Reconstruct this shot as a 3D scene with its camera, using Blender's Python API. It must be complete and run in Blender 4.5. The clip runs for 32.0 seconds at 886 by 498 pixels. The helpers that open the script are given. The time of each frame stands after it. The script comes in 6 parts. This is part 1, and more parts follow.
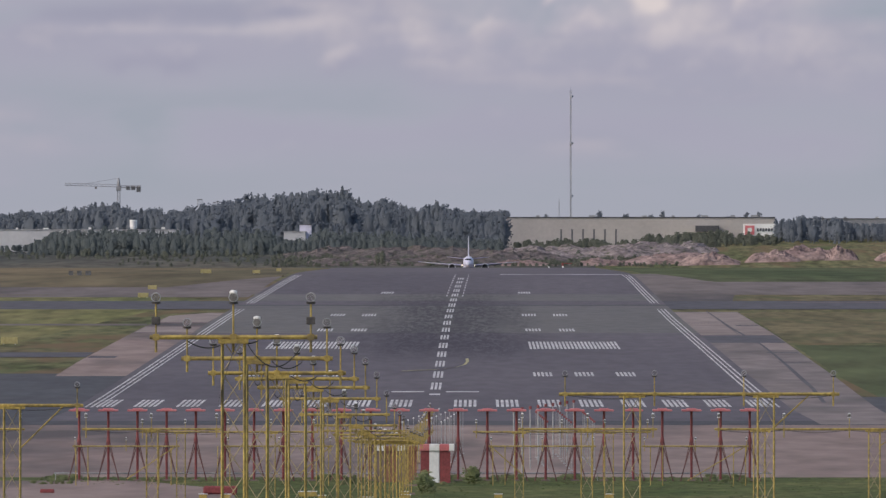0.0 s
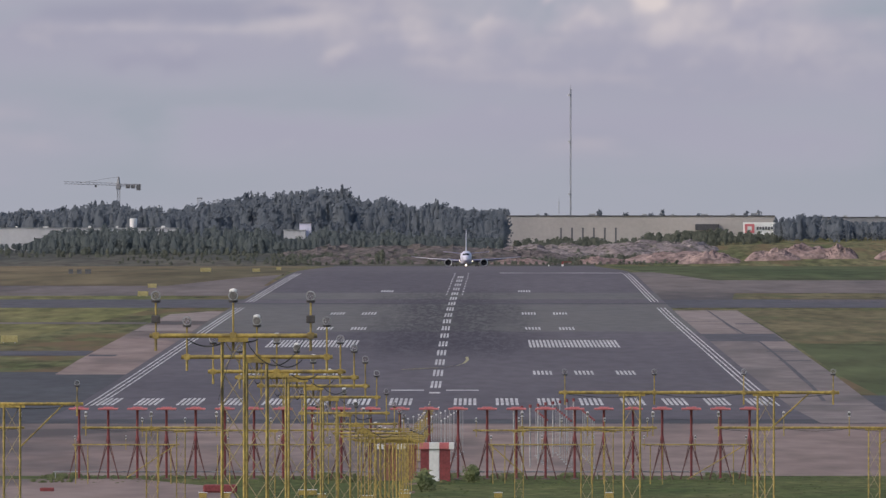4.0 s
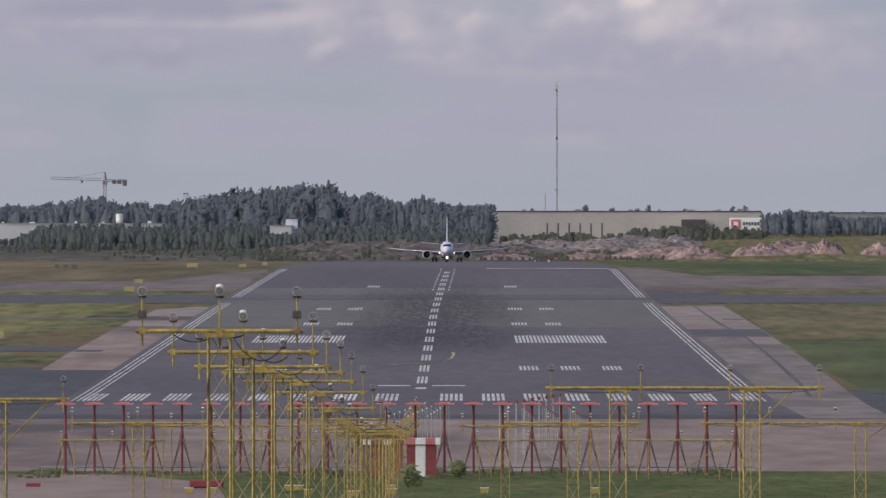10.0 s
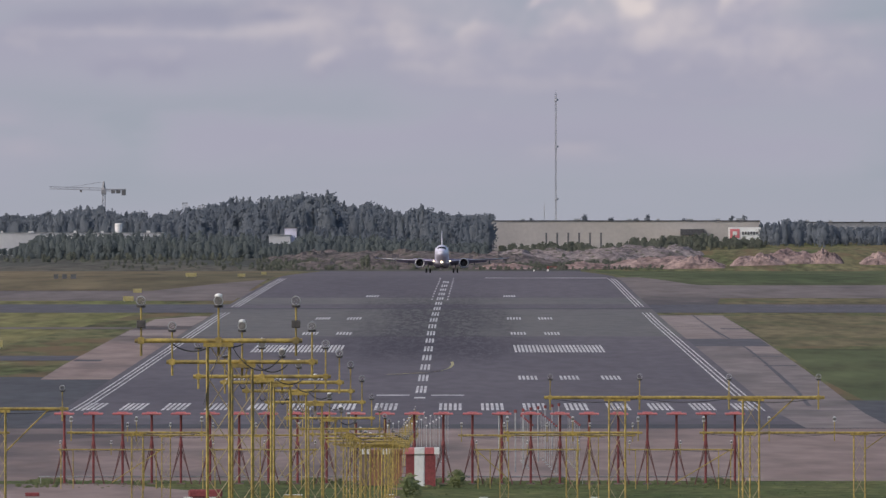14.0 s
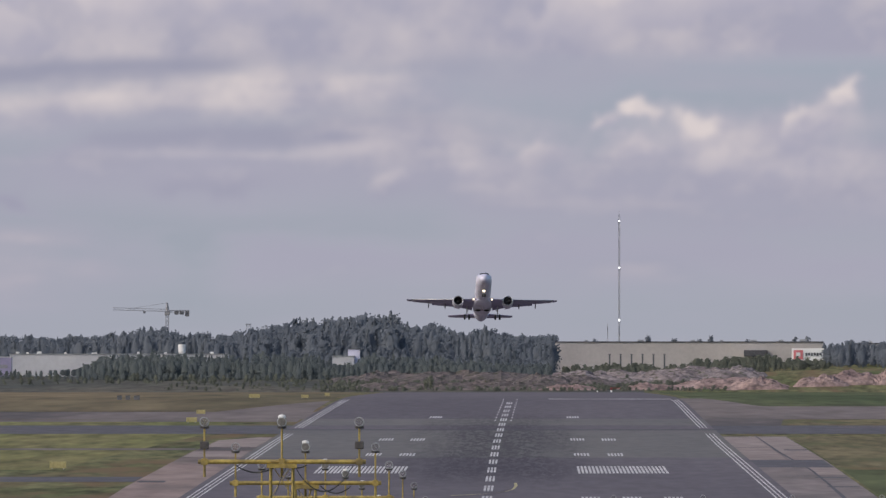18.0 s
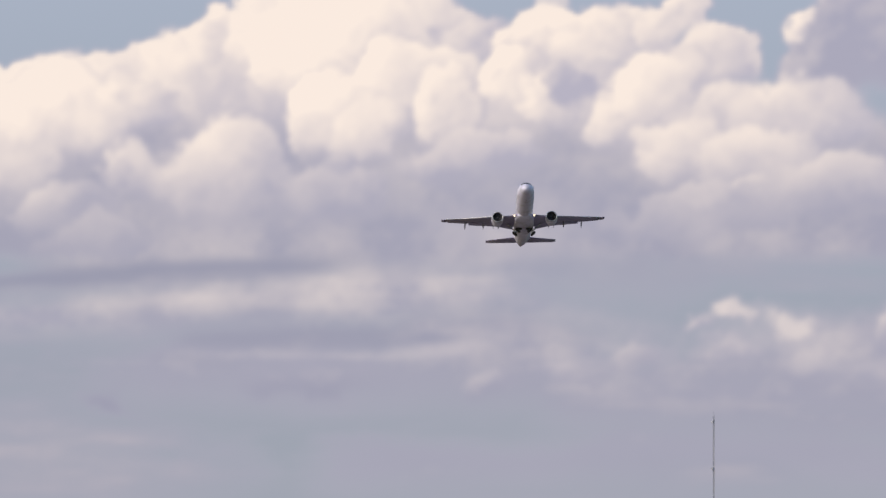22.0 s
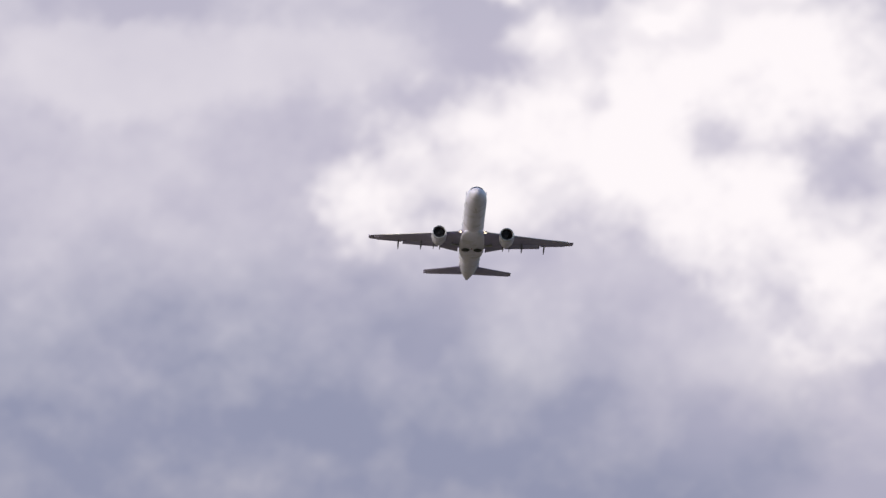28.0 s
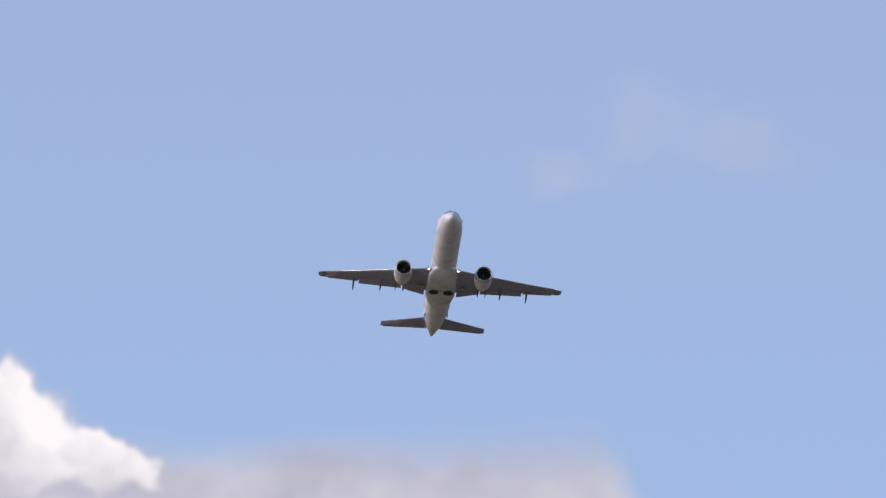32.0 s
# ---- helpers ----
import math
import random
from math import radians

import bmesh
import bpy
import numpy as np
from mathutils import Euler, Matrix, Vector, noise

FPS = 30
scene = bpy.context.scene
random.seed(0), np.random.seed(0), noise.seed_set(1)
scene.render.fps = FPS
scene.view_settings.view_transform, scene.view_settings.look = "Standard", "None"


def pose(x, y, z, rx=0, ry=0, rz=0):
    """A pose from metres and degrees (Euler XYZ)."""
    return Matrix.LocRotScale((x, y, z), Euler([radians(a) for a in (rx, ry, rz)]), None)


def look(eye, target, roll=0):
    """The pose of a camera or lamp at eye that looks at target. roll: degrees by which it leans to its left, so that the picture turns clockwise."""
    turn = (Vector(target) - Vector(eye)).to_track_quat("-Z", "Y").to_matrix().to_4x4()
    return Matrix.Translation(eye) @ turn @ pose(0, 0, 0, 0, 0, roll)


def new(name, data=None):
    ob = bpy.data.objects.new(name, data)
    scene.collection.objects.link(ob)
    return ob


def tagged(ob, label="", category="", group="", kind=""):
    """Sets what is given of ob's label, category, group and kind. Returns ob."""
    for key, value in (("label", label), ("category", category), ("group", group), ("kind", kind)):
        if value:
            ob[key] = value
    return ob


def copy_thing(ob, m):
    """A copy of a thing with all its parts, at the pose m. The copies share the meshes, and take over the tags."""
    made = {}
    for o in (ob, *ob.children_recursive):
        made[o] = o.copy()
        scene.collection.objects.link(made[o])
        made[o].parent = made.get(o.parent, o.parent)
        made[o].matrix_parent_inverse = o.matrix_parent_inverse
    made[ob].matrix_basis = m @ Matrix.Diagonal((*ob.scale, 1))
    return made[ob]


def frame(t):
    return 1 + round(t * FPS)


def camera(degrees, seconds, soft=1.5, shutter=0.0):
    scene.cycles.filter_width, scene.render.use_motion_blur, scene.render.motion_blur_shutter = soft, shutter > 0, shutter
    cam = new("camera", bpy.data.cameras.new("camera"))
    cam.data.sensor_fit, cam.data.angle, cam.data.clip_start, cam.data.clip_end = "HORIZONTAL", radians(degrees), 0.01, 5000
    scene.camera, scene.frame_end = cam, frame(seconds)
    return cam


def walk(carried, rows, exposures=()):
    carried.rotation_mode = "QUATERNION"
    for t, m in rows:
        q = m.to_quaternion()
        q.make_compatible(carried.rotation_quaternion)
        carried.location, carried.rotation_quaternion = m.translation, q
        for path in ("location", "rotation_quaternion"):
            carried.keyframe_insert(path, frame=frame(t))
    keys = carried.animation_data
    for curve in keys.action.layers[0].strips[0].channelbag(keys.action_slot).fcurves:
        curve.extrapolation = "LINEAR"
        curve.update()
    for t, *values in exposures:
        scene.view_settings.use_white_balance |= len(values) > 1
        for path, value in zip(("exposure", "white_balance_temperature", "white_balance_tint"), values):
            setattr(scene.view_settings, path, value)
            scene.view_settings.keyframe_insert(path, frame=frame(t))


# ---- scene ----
cam = camera(3.742, 32.0, soft=1.4)
EYE_Z = 13.7


def aim(az, el):
    """The camera stands on its knoll and only turns: degrees to the right of the runway's line, degrees up."""
    return pose(0, 0, EYE_Z, 90 + el, 0, -az)


walk(cam, [(t, aim(az, el)) for t, az, el in (
    (0, -0.1444, -0.0005), (1, -0.1444, -0.0005), (2, -0.1480, 0.0010), (3, -0.1444, -0.0005), (3.5, -0.1444, -0.0043),
    (5.5, -0.1409, -0.0189), (6, -0.1444, -0.0263), (6.5, -0.1261, -0.0224), (7, -0.1296, -0.0263), (7.5, -0.1335, -0.0224),
    (8, -0.0676, -0.0153), (8.5, -0.0604, -0.0263), (9, -0.0785, -0.0263), (9.5, -0.0750, -0.0298), (10, -0.0859, -0.0263),
    (10.5, -0.0678, -0.0224), (11, -0.0895, -0.0079), (11.5, -0.0785, -0.0005), (12, -0.0785, 0.0031), (12.5, -0.0824, -0.0005),
    (13, -0.0785, 0.0031), (13.5, -0.0821, 0.0103), (15.5, -0.0785, 0.0360), (16, -0.0933, 0.0945), (16.5, -0.0750, 0.2151),
    (17, -0.1444, 0.3030), (17.5, -0.3163, 0.4015), (18, -0.3493, 0.5257), (18.5, -0.3858, 0.6319), (19, -0.4295, 0.6904),
    (19.5, -0.4662, 0.7964), (20, -0.6049, 0.9060), (20.5, -0.7120, 1.0146), (21, -0.6171, 1.1340), (21.5, -0.7699, 1.2486),
    (22, -0.7484, 1.3751), (22.5, -0.7031, 1.5876), (23, -0.6696, 1.8359), (23.5, -0.6625, 2.1176), (24, -0.6971, 2.4016),
    (24.5, -0.7007, 2.6786), (25, -0.7162, 2.9531), (25.5, -0.7186, 3.1871), (27.5, -0.7699, 4.3258), (28, -0.8320, 4.6768),
    (28.5, -0.9060, 5.0945), (29, -0.9012, 5.5004), (29.5, -0.9108, 5.9277), (30, -0.9657, 6.2858), (30.5, -0.9418, 6.6463),
    (31, -0.9179, 7.0617), (31.5, -0.8964, 7.5845), (32, -0.7842, 8.0166))])

# ---- light ----
SUN_AZ, SUN_EL = -118.0, 38.0          # degrees from the runway's line, to the left and behind; degrees up
world = bpy.data.worlds.new("sky")
scene.world = world
world.use_nodes = True
wn = world.node_tree.nodes
sky = wn.new("ShaderNodeTexSky")
sky.sky_type, sky.sun_disc = "NISHITA", False
sky.sun_elevation, sky.sun_rotation = radians(SUN_EL), radians(SUN_AZ)
sky.air_density, sky.dust_density = 1.0, 2.5
world.node_tree.links.new(sky.outputs[0], wn["Background"].inputs[0])
wn["Background"].inputs[1].default_value = 0.15
sun = new("sun", bpy.data.lights.new("sun", "SUN"))
sun.data.energy, sun.data.angle, sun.data.color = 1.45, radians(24), (1.0, 0.90, 0.79)
away = Vector((math.sin(radians(SUN_AZ)) * math.cos(radians(SUN_EL)), math.cos(radians(SUN_AZ)) * math.cos(radians(SUN_EL)), math.sin(radians(SUN_EL))))
sun.matrix_world = look((0, 0, 300), Vector((0, 0, 300)) - away)


# ---- materials ----
def material(name, rough=0.6, metal=0.0):
    m = bpy.data.materials.new(name)
    m.use_nodes = True
    b = m.node_tree.nodes["Principled BSDF"]
    b.inputs["Roughness"].default_value, b.inputs["Metallic"].default_value = rough, metal
    return m, m.node_tree.nodes, m.node_tree.links, b


def noise_node(n, l, scale, detail=4.0, stretch=None, rough=0.55, seed=0.0):
    """A noise in metres; stretch divides the scale along x, y, z."""
    c, mp, t = n.new("ShaderNodeTexCoord"), n.new("ShaderNodeMapping"), n.new("ShaderNodeTexNoise")
    mp.inputs["Location"].default_value = (seed, seed * 1.7, seed * 0.3)
    mp.inputs["Scale"].default_value = stretch or (1, 1, 1)
    t.inputs["Scale"].default_value, t.inputs["Detail"].default_value, t.inputs["Roughness"].default_value = scale, detail, rough
    l.new(c.outputs["Object"], mp.inputs[0]), l.new(mp.outputs[0], t.inputs["Vector"])
    return t.outputs["Fac"]


def ramp_node(n, l, fac, stops):
    r = n.new("ShaderNodeValToRGB")
    e = r.color_ramp.elements
    while len(e) < len(stops):
        e.new(0.5)
    for k, (p, c) in zip(e, stops):
        k.position, k.color = p, (*c, 1) if len(c) == 3 else c
    l.new(fac, r.inputs[0])
    return r.outputs[0]


def mixed(n, l, fac, a, b, blend="MIX"):
    x = n.new("ShaderNodeMix")
    x.data_type, x.blend_type = "RGBA", blend
    for k, v in ((0, fac), (6, a), (7, b)):
        if hasattr(v, "is_output"):
            l.new(v, x.inputs[k])
        else:
            x.inputs[k].default_value = v if k == 0 else (*v, 1)
    return x.outputs[2]


def two_scale(name, a, b, coarse, fine, rough=0.8, metal=0.0, stretch=None, grain=0.25, bump=0.0, stain=None):
    """A surface that varies between two colours at a coarse scale, with a fine grain over it."""
    m, n, l, s = material(name, rough, metal)
    big = noise_node(n, l, coarse, 5, stretch)
    col = ramp_node(n, l, big, [(0.33, a), (0.67, b)])
    small = noise_node(n, l, fine, 3, stretch, seed=7.3)
    dark = ramp_node(n, l, small, [(0.3, (1 - grain,) * 3), (0.7, (1 + grain,) * 3)])
    col = mixed(n, l, 1.0, col, dark, "MULTIPLY")
    if stain:
        patch = ramp_node(n, l, noise_node(n, l, coarse * 2.3, 6, stretch, seed=31.0), [(0.5, (0, 0, 0)), (0.68, (1, 1, 1))])
        col = mixed(n, l, patch, col, stain)
    l.new(col, s.inputs["Base Color"])
    if bump:
        bn = n.new("ShaderNodeBump")
        bn.inputs["Strength"].default_value = bump
        l.new(small, bn.inputs["Height"]), l.new(bn.outputs[0], s.inputs["Normal"])
    return m


def glowing(name, colour, strength):
    m, n, l, b = material(name, 0.3)
    b.inputs["Base Color"].default_value = (*colour, 1)
    b.inputs["Emission Color"].default_value, b.inputs["Emission Strength"].default_value = (*colour, 1), strength
    return m


M = {}
M["grass"] = two_scale("grass", (0.081, 0.093, 0.035), (0.154, 0.134, 0.068), 0.05, 0.4, 0.95, stretch=(1, 0.12, 1), grain=0.55, stain=(0.155, 0.104, 0.058))
M["meadow"] = two_scale("meadow", (0.125, 0.139, 0.045), (0.184, 0.159, 0.072), 0.05, 0.3, 0.95, stretch=(1, 0.08, 1), grain=0.45)
M["heath"] = two_scale("heath", (0.109, 0.093, 0.054), (0.182, 0.136, 0.081), 0.012, 0.14, 0.95, stretch=(1, 0.07, 1), grain=0.35)
M["dry_grass"] = two_scale("dry_grass", (0.116, 0.100, 0.052), (0.172, 0.138, 0.078), 0.06, 0.4, 0.95, stretch=(1, 0.1, 1), grain=0.4, stain=(0.094, 0.098, 0.046))
M["far_turf"] = two_scale("far_turf", (0.057, 0.073, 0.031), (0.104, 0.109, 0.052), 0.03, 0.2, 0.95, stretch=(1, 0.1, 1), grain=0.35)
M["turf"] = two_scale("turf", (0.058, 0.080, 0.022), (0.118, 0.120, 0.044), 0.15, 1.2, 0.95, stretch=(1, 0.3, 1), grain=0.4)
M["asphalt"] = two_scale("asphalt", (0.106, 0.093, 0.107), (0.135, 0.118, 0.132), 0.03, 0.6, 0.88, stretch=(1, 0.12, 1), grain=0.12)
M["asphalt_pale"] = two_scale("asphalt_pale", (0.130, 0.123, 0.123), (0.161, 0.149, 0.143), 0.03, 0.5, 0.88, stretch=(1, 0.2, 1), grain=0.12)
M["asphalt_dark"] = two_scale("asphalt_dark", (0.068, 0.066, 0.074), (0.092, 0.090, 0.099), 0.03, 0.5, 0.88, stretch=(1, 0.15, 1), grain=0.15)
M["asphalt_mid"] = two_scale("asphalt_mid", (0.087, 0.082, 0.094), (0.117, 0.108, 0.121), 0.03, 0.5, 0.88, stretch=(1, 0.15, 1), grain=0.15)
M["old_paving"] = two_scale("old_paving", (0.213, 0.157, 0.143), (0.291, 0.221, 0.199), 0.025, 0.30, 0.9, stretch=(1, 0.15, 1), grain=0.22, stain=(0.105, 0.088, 0.088))
M["grey_paving"] = two_scale("grey_paving", (0.176, 0.146, 0.140), (0.235, 0.197, 0.190), 0.03, 0.35, 0.9, stretch=(1, 0.2, 1), grain=0.2, stain=(0.125, 0.107, 0.106))
M["worn_taxi"] = two_scale("worn_taxi", (0.146, 0.121, 0.117), (0.191, 0.157, 0.147), 0.02, 0.25, 0.9, stretch=(1, 0.12, 1), grain=0.2, stain=(0.085, 0.074, 0.075))
M["pale_paving"] = two_scale("pale_paving", (0.226, 0.180, 0.168), (0.283, 0.231, 0.215), 0.03, 0.4, 0.9, stretch=(1, 0.25, 1), grain=0.15)
M["line_white"] = two_scale("line_white", (0.352, 0.336, 0.336), (0.660, 0.638, 0.632), 0.35, 2.0, 0.7, stretch=(1, 0.3, 1), grain=0.2)
# whitish base colour that carries the mirage's brightness
M["mirage_white"] = two_scale("mirage_white", (0.17, 0.155, 0.165), (0.42, 0.40, 0.41), 0.12, 0.8, 0.8, stretch=(1, 0.3, 1), grain=0.2)
M["line_yellow"] = two_scale("line_yellow", (0.30, 0.26, 0.12), (0.44, 0.38, 0.18), 0.4, 3.0, 0.7, grain=0.2)
M["yellow_paint"] = two_scale("yellow_paint", (0.31, 0.225, 0.058), (0.43, 0.318, 0.088), 1.2, 12, 0.55, grain=0.35, stain=(0.17, 0.13, 0.06))
M["pale_brace"] = two_scale("pale_brace", (0.30, 0.235, 0.12), (0.40, 0.33, 0.20), 1.2, 12, 0.55, grain=0.25)
M["red_paint"] = two_scale("red_paint", (0.181, 0.034, 0.039), (0.249, 0.056, 0.056), 0.8, 8, 0.55, grain=0.25)
M["red_faded"] = two_scale("red_faded", (0.46, 0.12, 0.13), (0.56, 0.19, 0.19), 0.8, 8, 0.55, grain=0.15)
# darker red for the antenna legs: their shade is put into the colour
M["shaded_red"] = two_scale("shaded_red", (0.095, 0.042, 0.040), (0.150, 0.062, 0.056), 0.8, 8, 0.7, grain=0.25)
M["orange_paint"] = two_scale("orange_paint", (0.20, 0.095, 0.06), (0.27, 0.135, 0.09), 0.8, 8, 0.55, grain=0.2)
M["dark_cap"] = two_scale("dark_cap", (0.05, 0.045, 0.045), (0.09, 0.08, 0.08), 4, 20, 0.6)
M["lit_mast_lamp"] = glowing("lit_mast_lamp", (1.0, 1.0, 1.0), 3)
M["white_paint"] = two_scale("white_paint", (0.66, 0.65, 0.64), (0.80, 0.79, 0.78), 0.5, 6, 0.5, grain=0.08)
M["sign_face"] = two_scale("sign_face", (0.82, 0.81, 0.80), (0.88, 0.87, 0.86), 0.5, 6, 0.5, grain=0.03)
M["lamp_glass"] = two_scale("lamp_glass", (0.10, 0.092, 0.09), (0.20, 0.185, 0.178), 8, 40, 0.35, grain=0.2)
M["clear_glass"] = two_scale("clear_glass", (0.80, 0.78, 0.78), (0.90, 0.88, 0.88), 8, 40, 0.04, grain=0.05)
M["clear_glass"].node_tree.nodes["Principled BSDF"].inputs["Transmission Weight"].default_value = 0.97
M["clear_glass"].node_tree.nodes["Principled BSDF"].inputs["IOR"].default_value = 1.15
M["cable"] = two_scale("cable", (0.02, 0.02, 0.02), (0.04, 0.04, 0.04), 5, 40, 0.6)
M["galvanised"] = two_scale("galvanised", (0.30, 0.30, 0.31), (0.42, 0.42, 0.43), 2, 15, 0.5, 0.5)
# blue-grey leaves: the haze of distance is put into the base colour
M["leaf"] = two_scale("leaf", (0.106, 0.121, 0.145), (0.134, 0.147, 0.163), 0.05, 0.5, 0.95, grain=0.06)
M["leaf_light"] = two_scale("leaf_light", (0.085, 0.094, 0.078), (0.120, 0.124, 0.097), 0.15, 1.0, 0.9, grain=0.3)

# the copse's green carries some of that haze blue too
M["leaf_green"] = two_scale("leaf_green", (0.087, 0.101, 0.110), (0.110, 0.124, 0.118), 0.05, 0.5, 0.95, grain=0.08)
for k in ("leaf", "leaf_light", "leaf_green"):
    M[k].node_tree.nodes["Principled BSDF"].inputs["Specular IOR Level"].default_value = 0.0
M["weed"] = two_scale("weed", (0.080, 0.105, 0.036), (0.155, 0.160, 0.075), 0.8, 5.0, 0.9, grain=0.35)
M["render_wall"] = two_scale("render_wall", (0.42, 0.385, 0.37), (0.49, 0.45, 0.43), 0.06, 0.8, 0.85, grain=0.05)
M["warehouse_wall"] = two_scale("warehouse_wall", (0.47, 0.465, 0.49), (0.56, 0.555, 0.57), 0.06, 0.8, 0.7, grain=0.05)
M["rock"] = two_scale("rock", (0.126, 0.101, 0.106), (0.300, 0.252, 0.246), 0.16, 0.8, 0.9, grain=0.35, stain=(0.08, 0.082, 0.055))
M["red_soil"] = two_scale("red_soil", (0.190, 0.129, 0.123), (0.358, 0.263, 0.241), 0.12, 0.7, 0.95, grain=0.3, stain=(0.09, 0.07, 0.07))
M["scrub_soil"] = two_scale("scrub_soil", (0.100, 0.086, 0.085), (0.156, 0.127, 0.125), 0.14, 0.6, 0.95, grain=0.35, stain=(0.056, 0.060, 0.042))
M["dark_steel"] = two_scale("dark_steel", (0.10, 0.10, 0.11), (0.16, 0.16, 0.17), 0.5, 4, 0.5, 0.3)
M["crane_paint"] = two_scale("crane_paint", (0.21, 0.21, 0.235), (0.28, 0.28, 0.30), 0.5, 4, 0.6)
M["roof_felt"] = two_scale("roof_felt", (0.06, 0.06, 0.07), (0.10, 0.10, 0.11), 0.2, 2, 0.9)
M["sign_red"] = two_scale("sign_red", (0.60, 0.16, 0.18), (0.68, 0.22, 0.23), 0.5, 5, 0.5)
# aircraft
M["hull"] = two_scale("hull", (0.61, 0.59, 0.72), (0.69, 0.668, 0.795), 0.35, 5, 0.4, grain=0.035, stain=(0.50, 0.49, 0.56))
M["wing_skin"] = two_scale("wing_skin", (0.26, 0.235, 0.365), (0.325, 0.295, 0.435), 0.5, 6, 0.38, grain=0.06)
M["bare_metal"] = two_scale("bare_metal", (0.60, 0.60, 0.62), (0.70, 0.70, 0.72), 1, 9, 0.42, 0.8, grain=0.05)
M["cockpit_glass"] = two_scale("cockpit_glass", (0.012, 0.013, 0.016), (0.02, 0.022, 0.026), 2, 10, 0.08)
M["black_duct"] = two_scale("black_duct", (0.035, 0.028, 0.034), (0.055, 0.046, 0.054), 2, 10, 0.5)
M["tyre"] = two_scale("tyre", (0.018, 0.018, 0.019), (0.035, 0.034, 0.034), 3, 20, 0.8)
M["flap_fairing"] = two_scale("flap_fairing", (0.10, 0.10, 0.13), (0.15, 0.15, 0.18), 1, 8, 0.4)
M["landing_light"] = glowing("landing_light", (1.0, 0.82, 0.60), 3.2)
M["root_light"] = glowing("root_light", (1.0, 0.82, 0.56), 3.0)


# ---- mesh helpers ----
def part(name, bm, mat, parent=None, label="", smooth=False):
    me = bpy.data.meshes.new(name)
    bmesh.ops.recalc_face_normals(bm, faces=bm.faces)
    bm.to_mesh(me)
    bm.free()
    if smooth:
        me.polygons.foreach_set("use_smooth", [True] * len(me.polygons))
    me.materials.append(mat if not isinstance(mat, str) else M[mat])
    ob = new(name, me)
    if parent:
        ob.parent = parent
    return tagged(ob, label)


def sheet(name, verts, faces, mat, smooth=True):
    me = bpy.data.meshes.new(name)
    me.from_pydata(verts, [], faces)
    me.materials.append(M[mat] if isinstance(mat, str) else mat)
    if smooth:
        me.polygons.foreach_set("use_smooth", [True] * len(me.polygons))
    me.update()
    return new(name, me)


def shade_like(ob, normals):
    """Soft shading for foliage: each clump takes the normal of the crown that it belongs to."""
    ob.data.polygons.foreach_set("use_smooth", [True] * len(ob.data.polygons))
    ob.data.normals_split_custom_set_from_vertices(normals)
    return ob


def box(bm, lo, hi, bevel=0.0):
    c = [(a + b) / 2 for a, b in zip(lo, hi)]
    g = bmesh.ops.create_cube(bm, size=1, matrix=Matrix.LocRotScale(c, None, [b - a for a, b in zip(lo, hi)]))
    if bevel:
        e = list({e for v in g["verts"] for e in v.link_edges})
        bmesh.ops.bevel(bm, geom=e, offset=bevel, segments=1, affect="EDGES")
    return bm


def rod(bm, p, q, r, r2=None, n=6, caps=True):
    """A bar of round section from p to q."""
    p, q = Vector(p), Vector(q)
    d = q - p
    m = Matrix.Translation((p + q) / 2) @ d.to_track_quat("Z", "Y").to_matrix().to_4x4()
    bmesh.ops.create_cone(bm, segments=n, radius1=r, radius2=r if r2 is None else r2, depth=d.length, cap_ends=caps, matrix=m)
    return bm


def ball(bm, c, r, n=8, squash=(1, 1, 1)):
    bmesh.ops.create_uvsphere(bm, u_segments=n, v_segments=max(4, n // 2), radius=1, matrix=Matrix.LocRotScale(c, None, [r * s for s in squash]))
    return bm


def loft(bm, rings, close_ends=True, closed=True):
    """Skin over rings of equally many points."""
    vs = [[bm.verts.new(p) for p in ring] for ring in rings]
    k = len(vs[0])
    for a, b in zip(vs, vs[1:]):
        for i in range(k if closed else k - 1):
            j = (i + 1) % k
            bm.faces.new((a[i], a[j], b[j], b[i]))
    if close_ends:
        bm.faces.new(vs[0]), bm.faces.new(vs[-1])
    return bm


def empty(name, at=(0, 0, 0)):
    ob = new(name)
    ob.location = at
    ob.empty_display_size = 0.1
    return ob


# ---- the lie of the land ----
PROFILE = [(-3000, 0), (1110, 0), (1150, 0.02), (1200, 0.30), (1300, 0.98), (2300, 8.28), (2370, 8.72), (2440, 9.05), (2520, 9.25), (2700, 9.3),
           (3250, 9.15), (3450, 8.55), (3700, 7.5), (3880, 6.8), (4000, 6.7), (4080, 7.4), (4200, 9.4), (4400, 12.0), (4600, 14.4), (4950, 17.0), (9000, 17)]
PY, PZ = [a for a, _ in PROFILE], [b for _, b in PROFILE]


def smooth01(v, a, b):
    v = min(1.0, max(0.0, (v - a) / (b - a)))
    return v * v * (3 - 2 * v)


def land(x, y):
    """The ground's height: a gentle rise along the runway, a crest, and a knoll under the camera."""
    z = float(np.interp(y, PY, PZ))
    z += 2.6 * smooth01(x, 30, 110) * smooth01(y, 4050, 4350)
    z += 12.0 * (1 - smooth01(math.hypot(x, y), 6, 75))
    return z


RUN_X, THR = -3.84, 1166.0             # centre line and threshold of the runway


def bend(y):
    """The runway's far half swings a little to the right."""
    return float(np.interp(y, (1780, 1940, 2090, 2378, 4000), (0, 0.25, 0.5, 1.1, 1.1)))


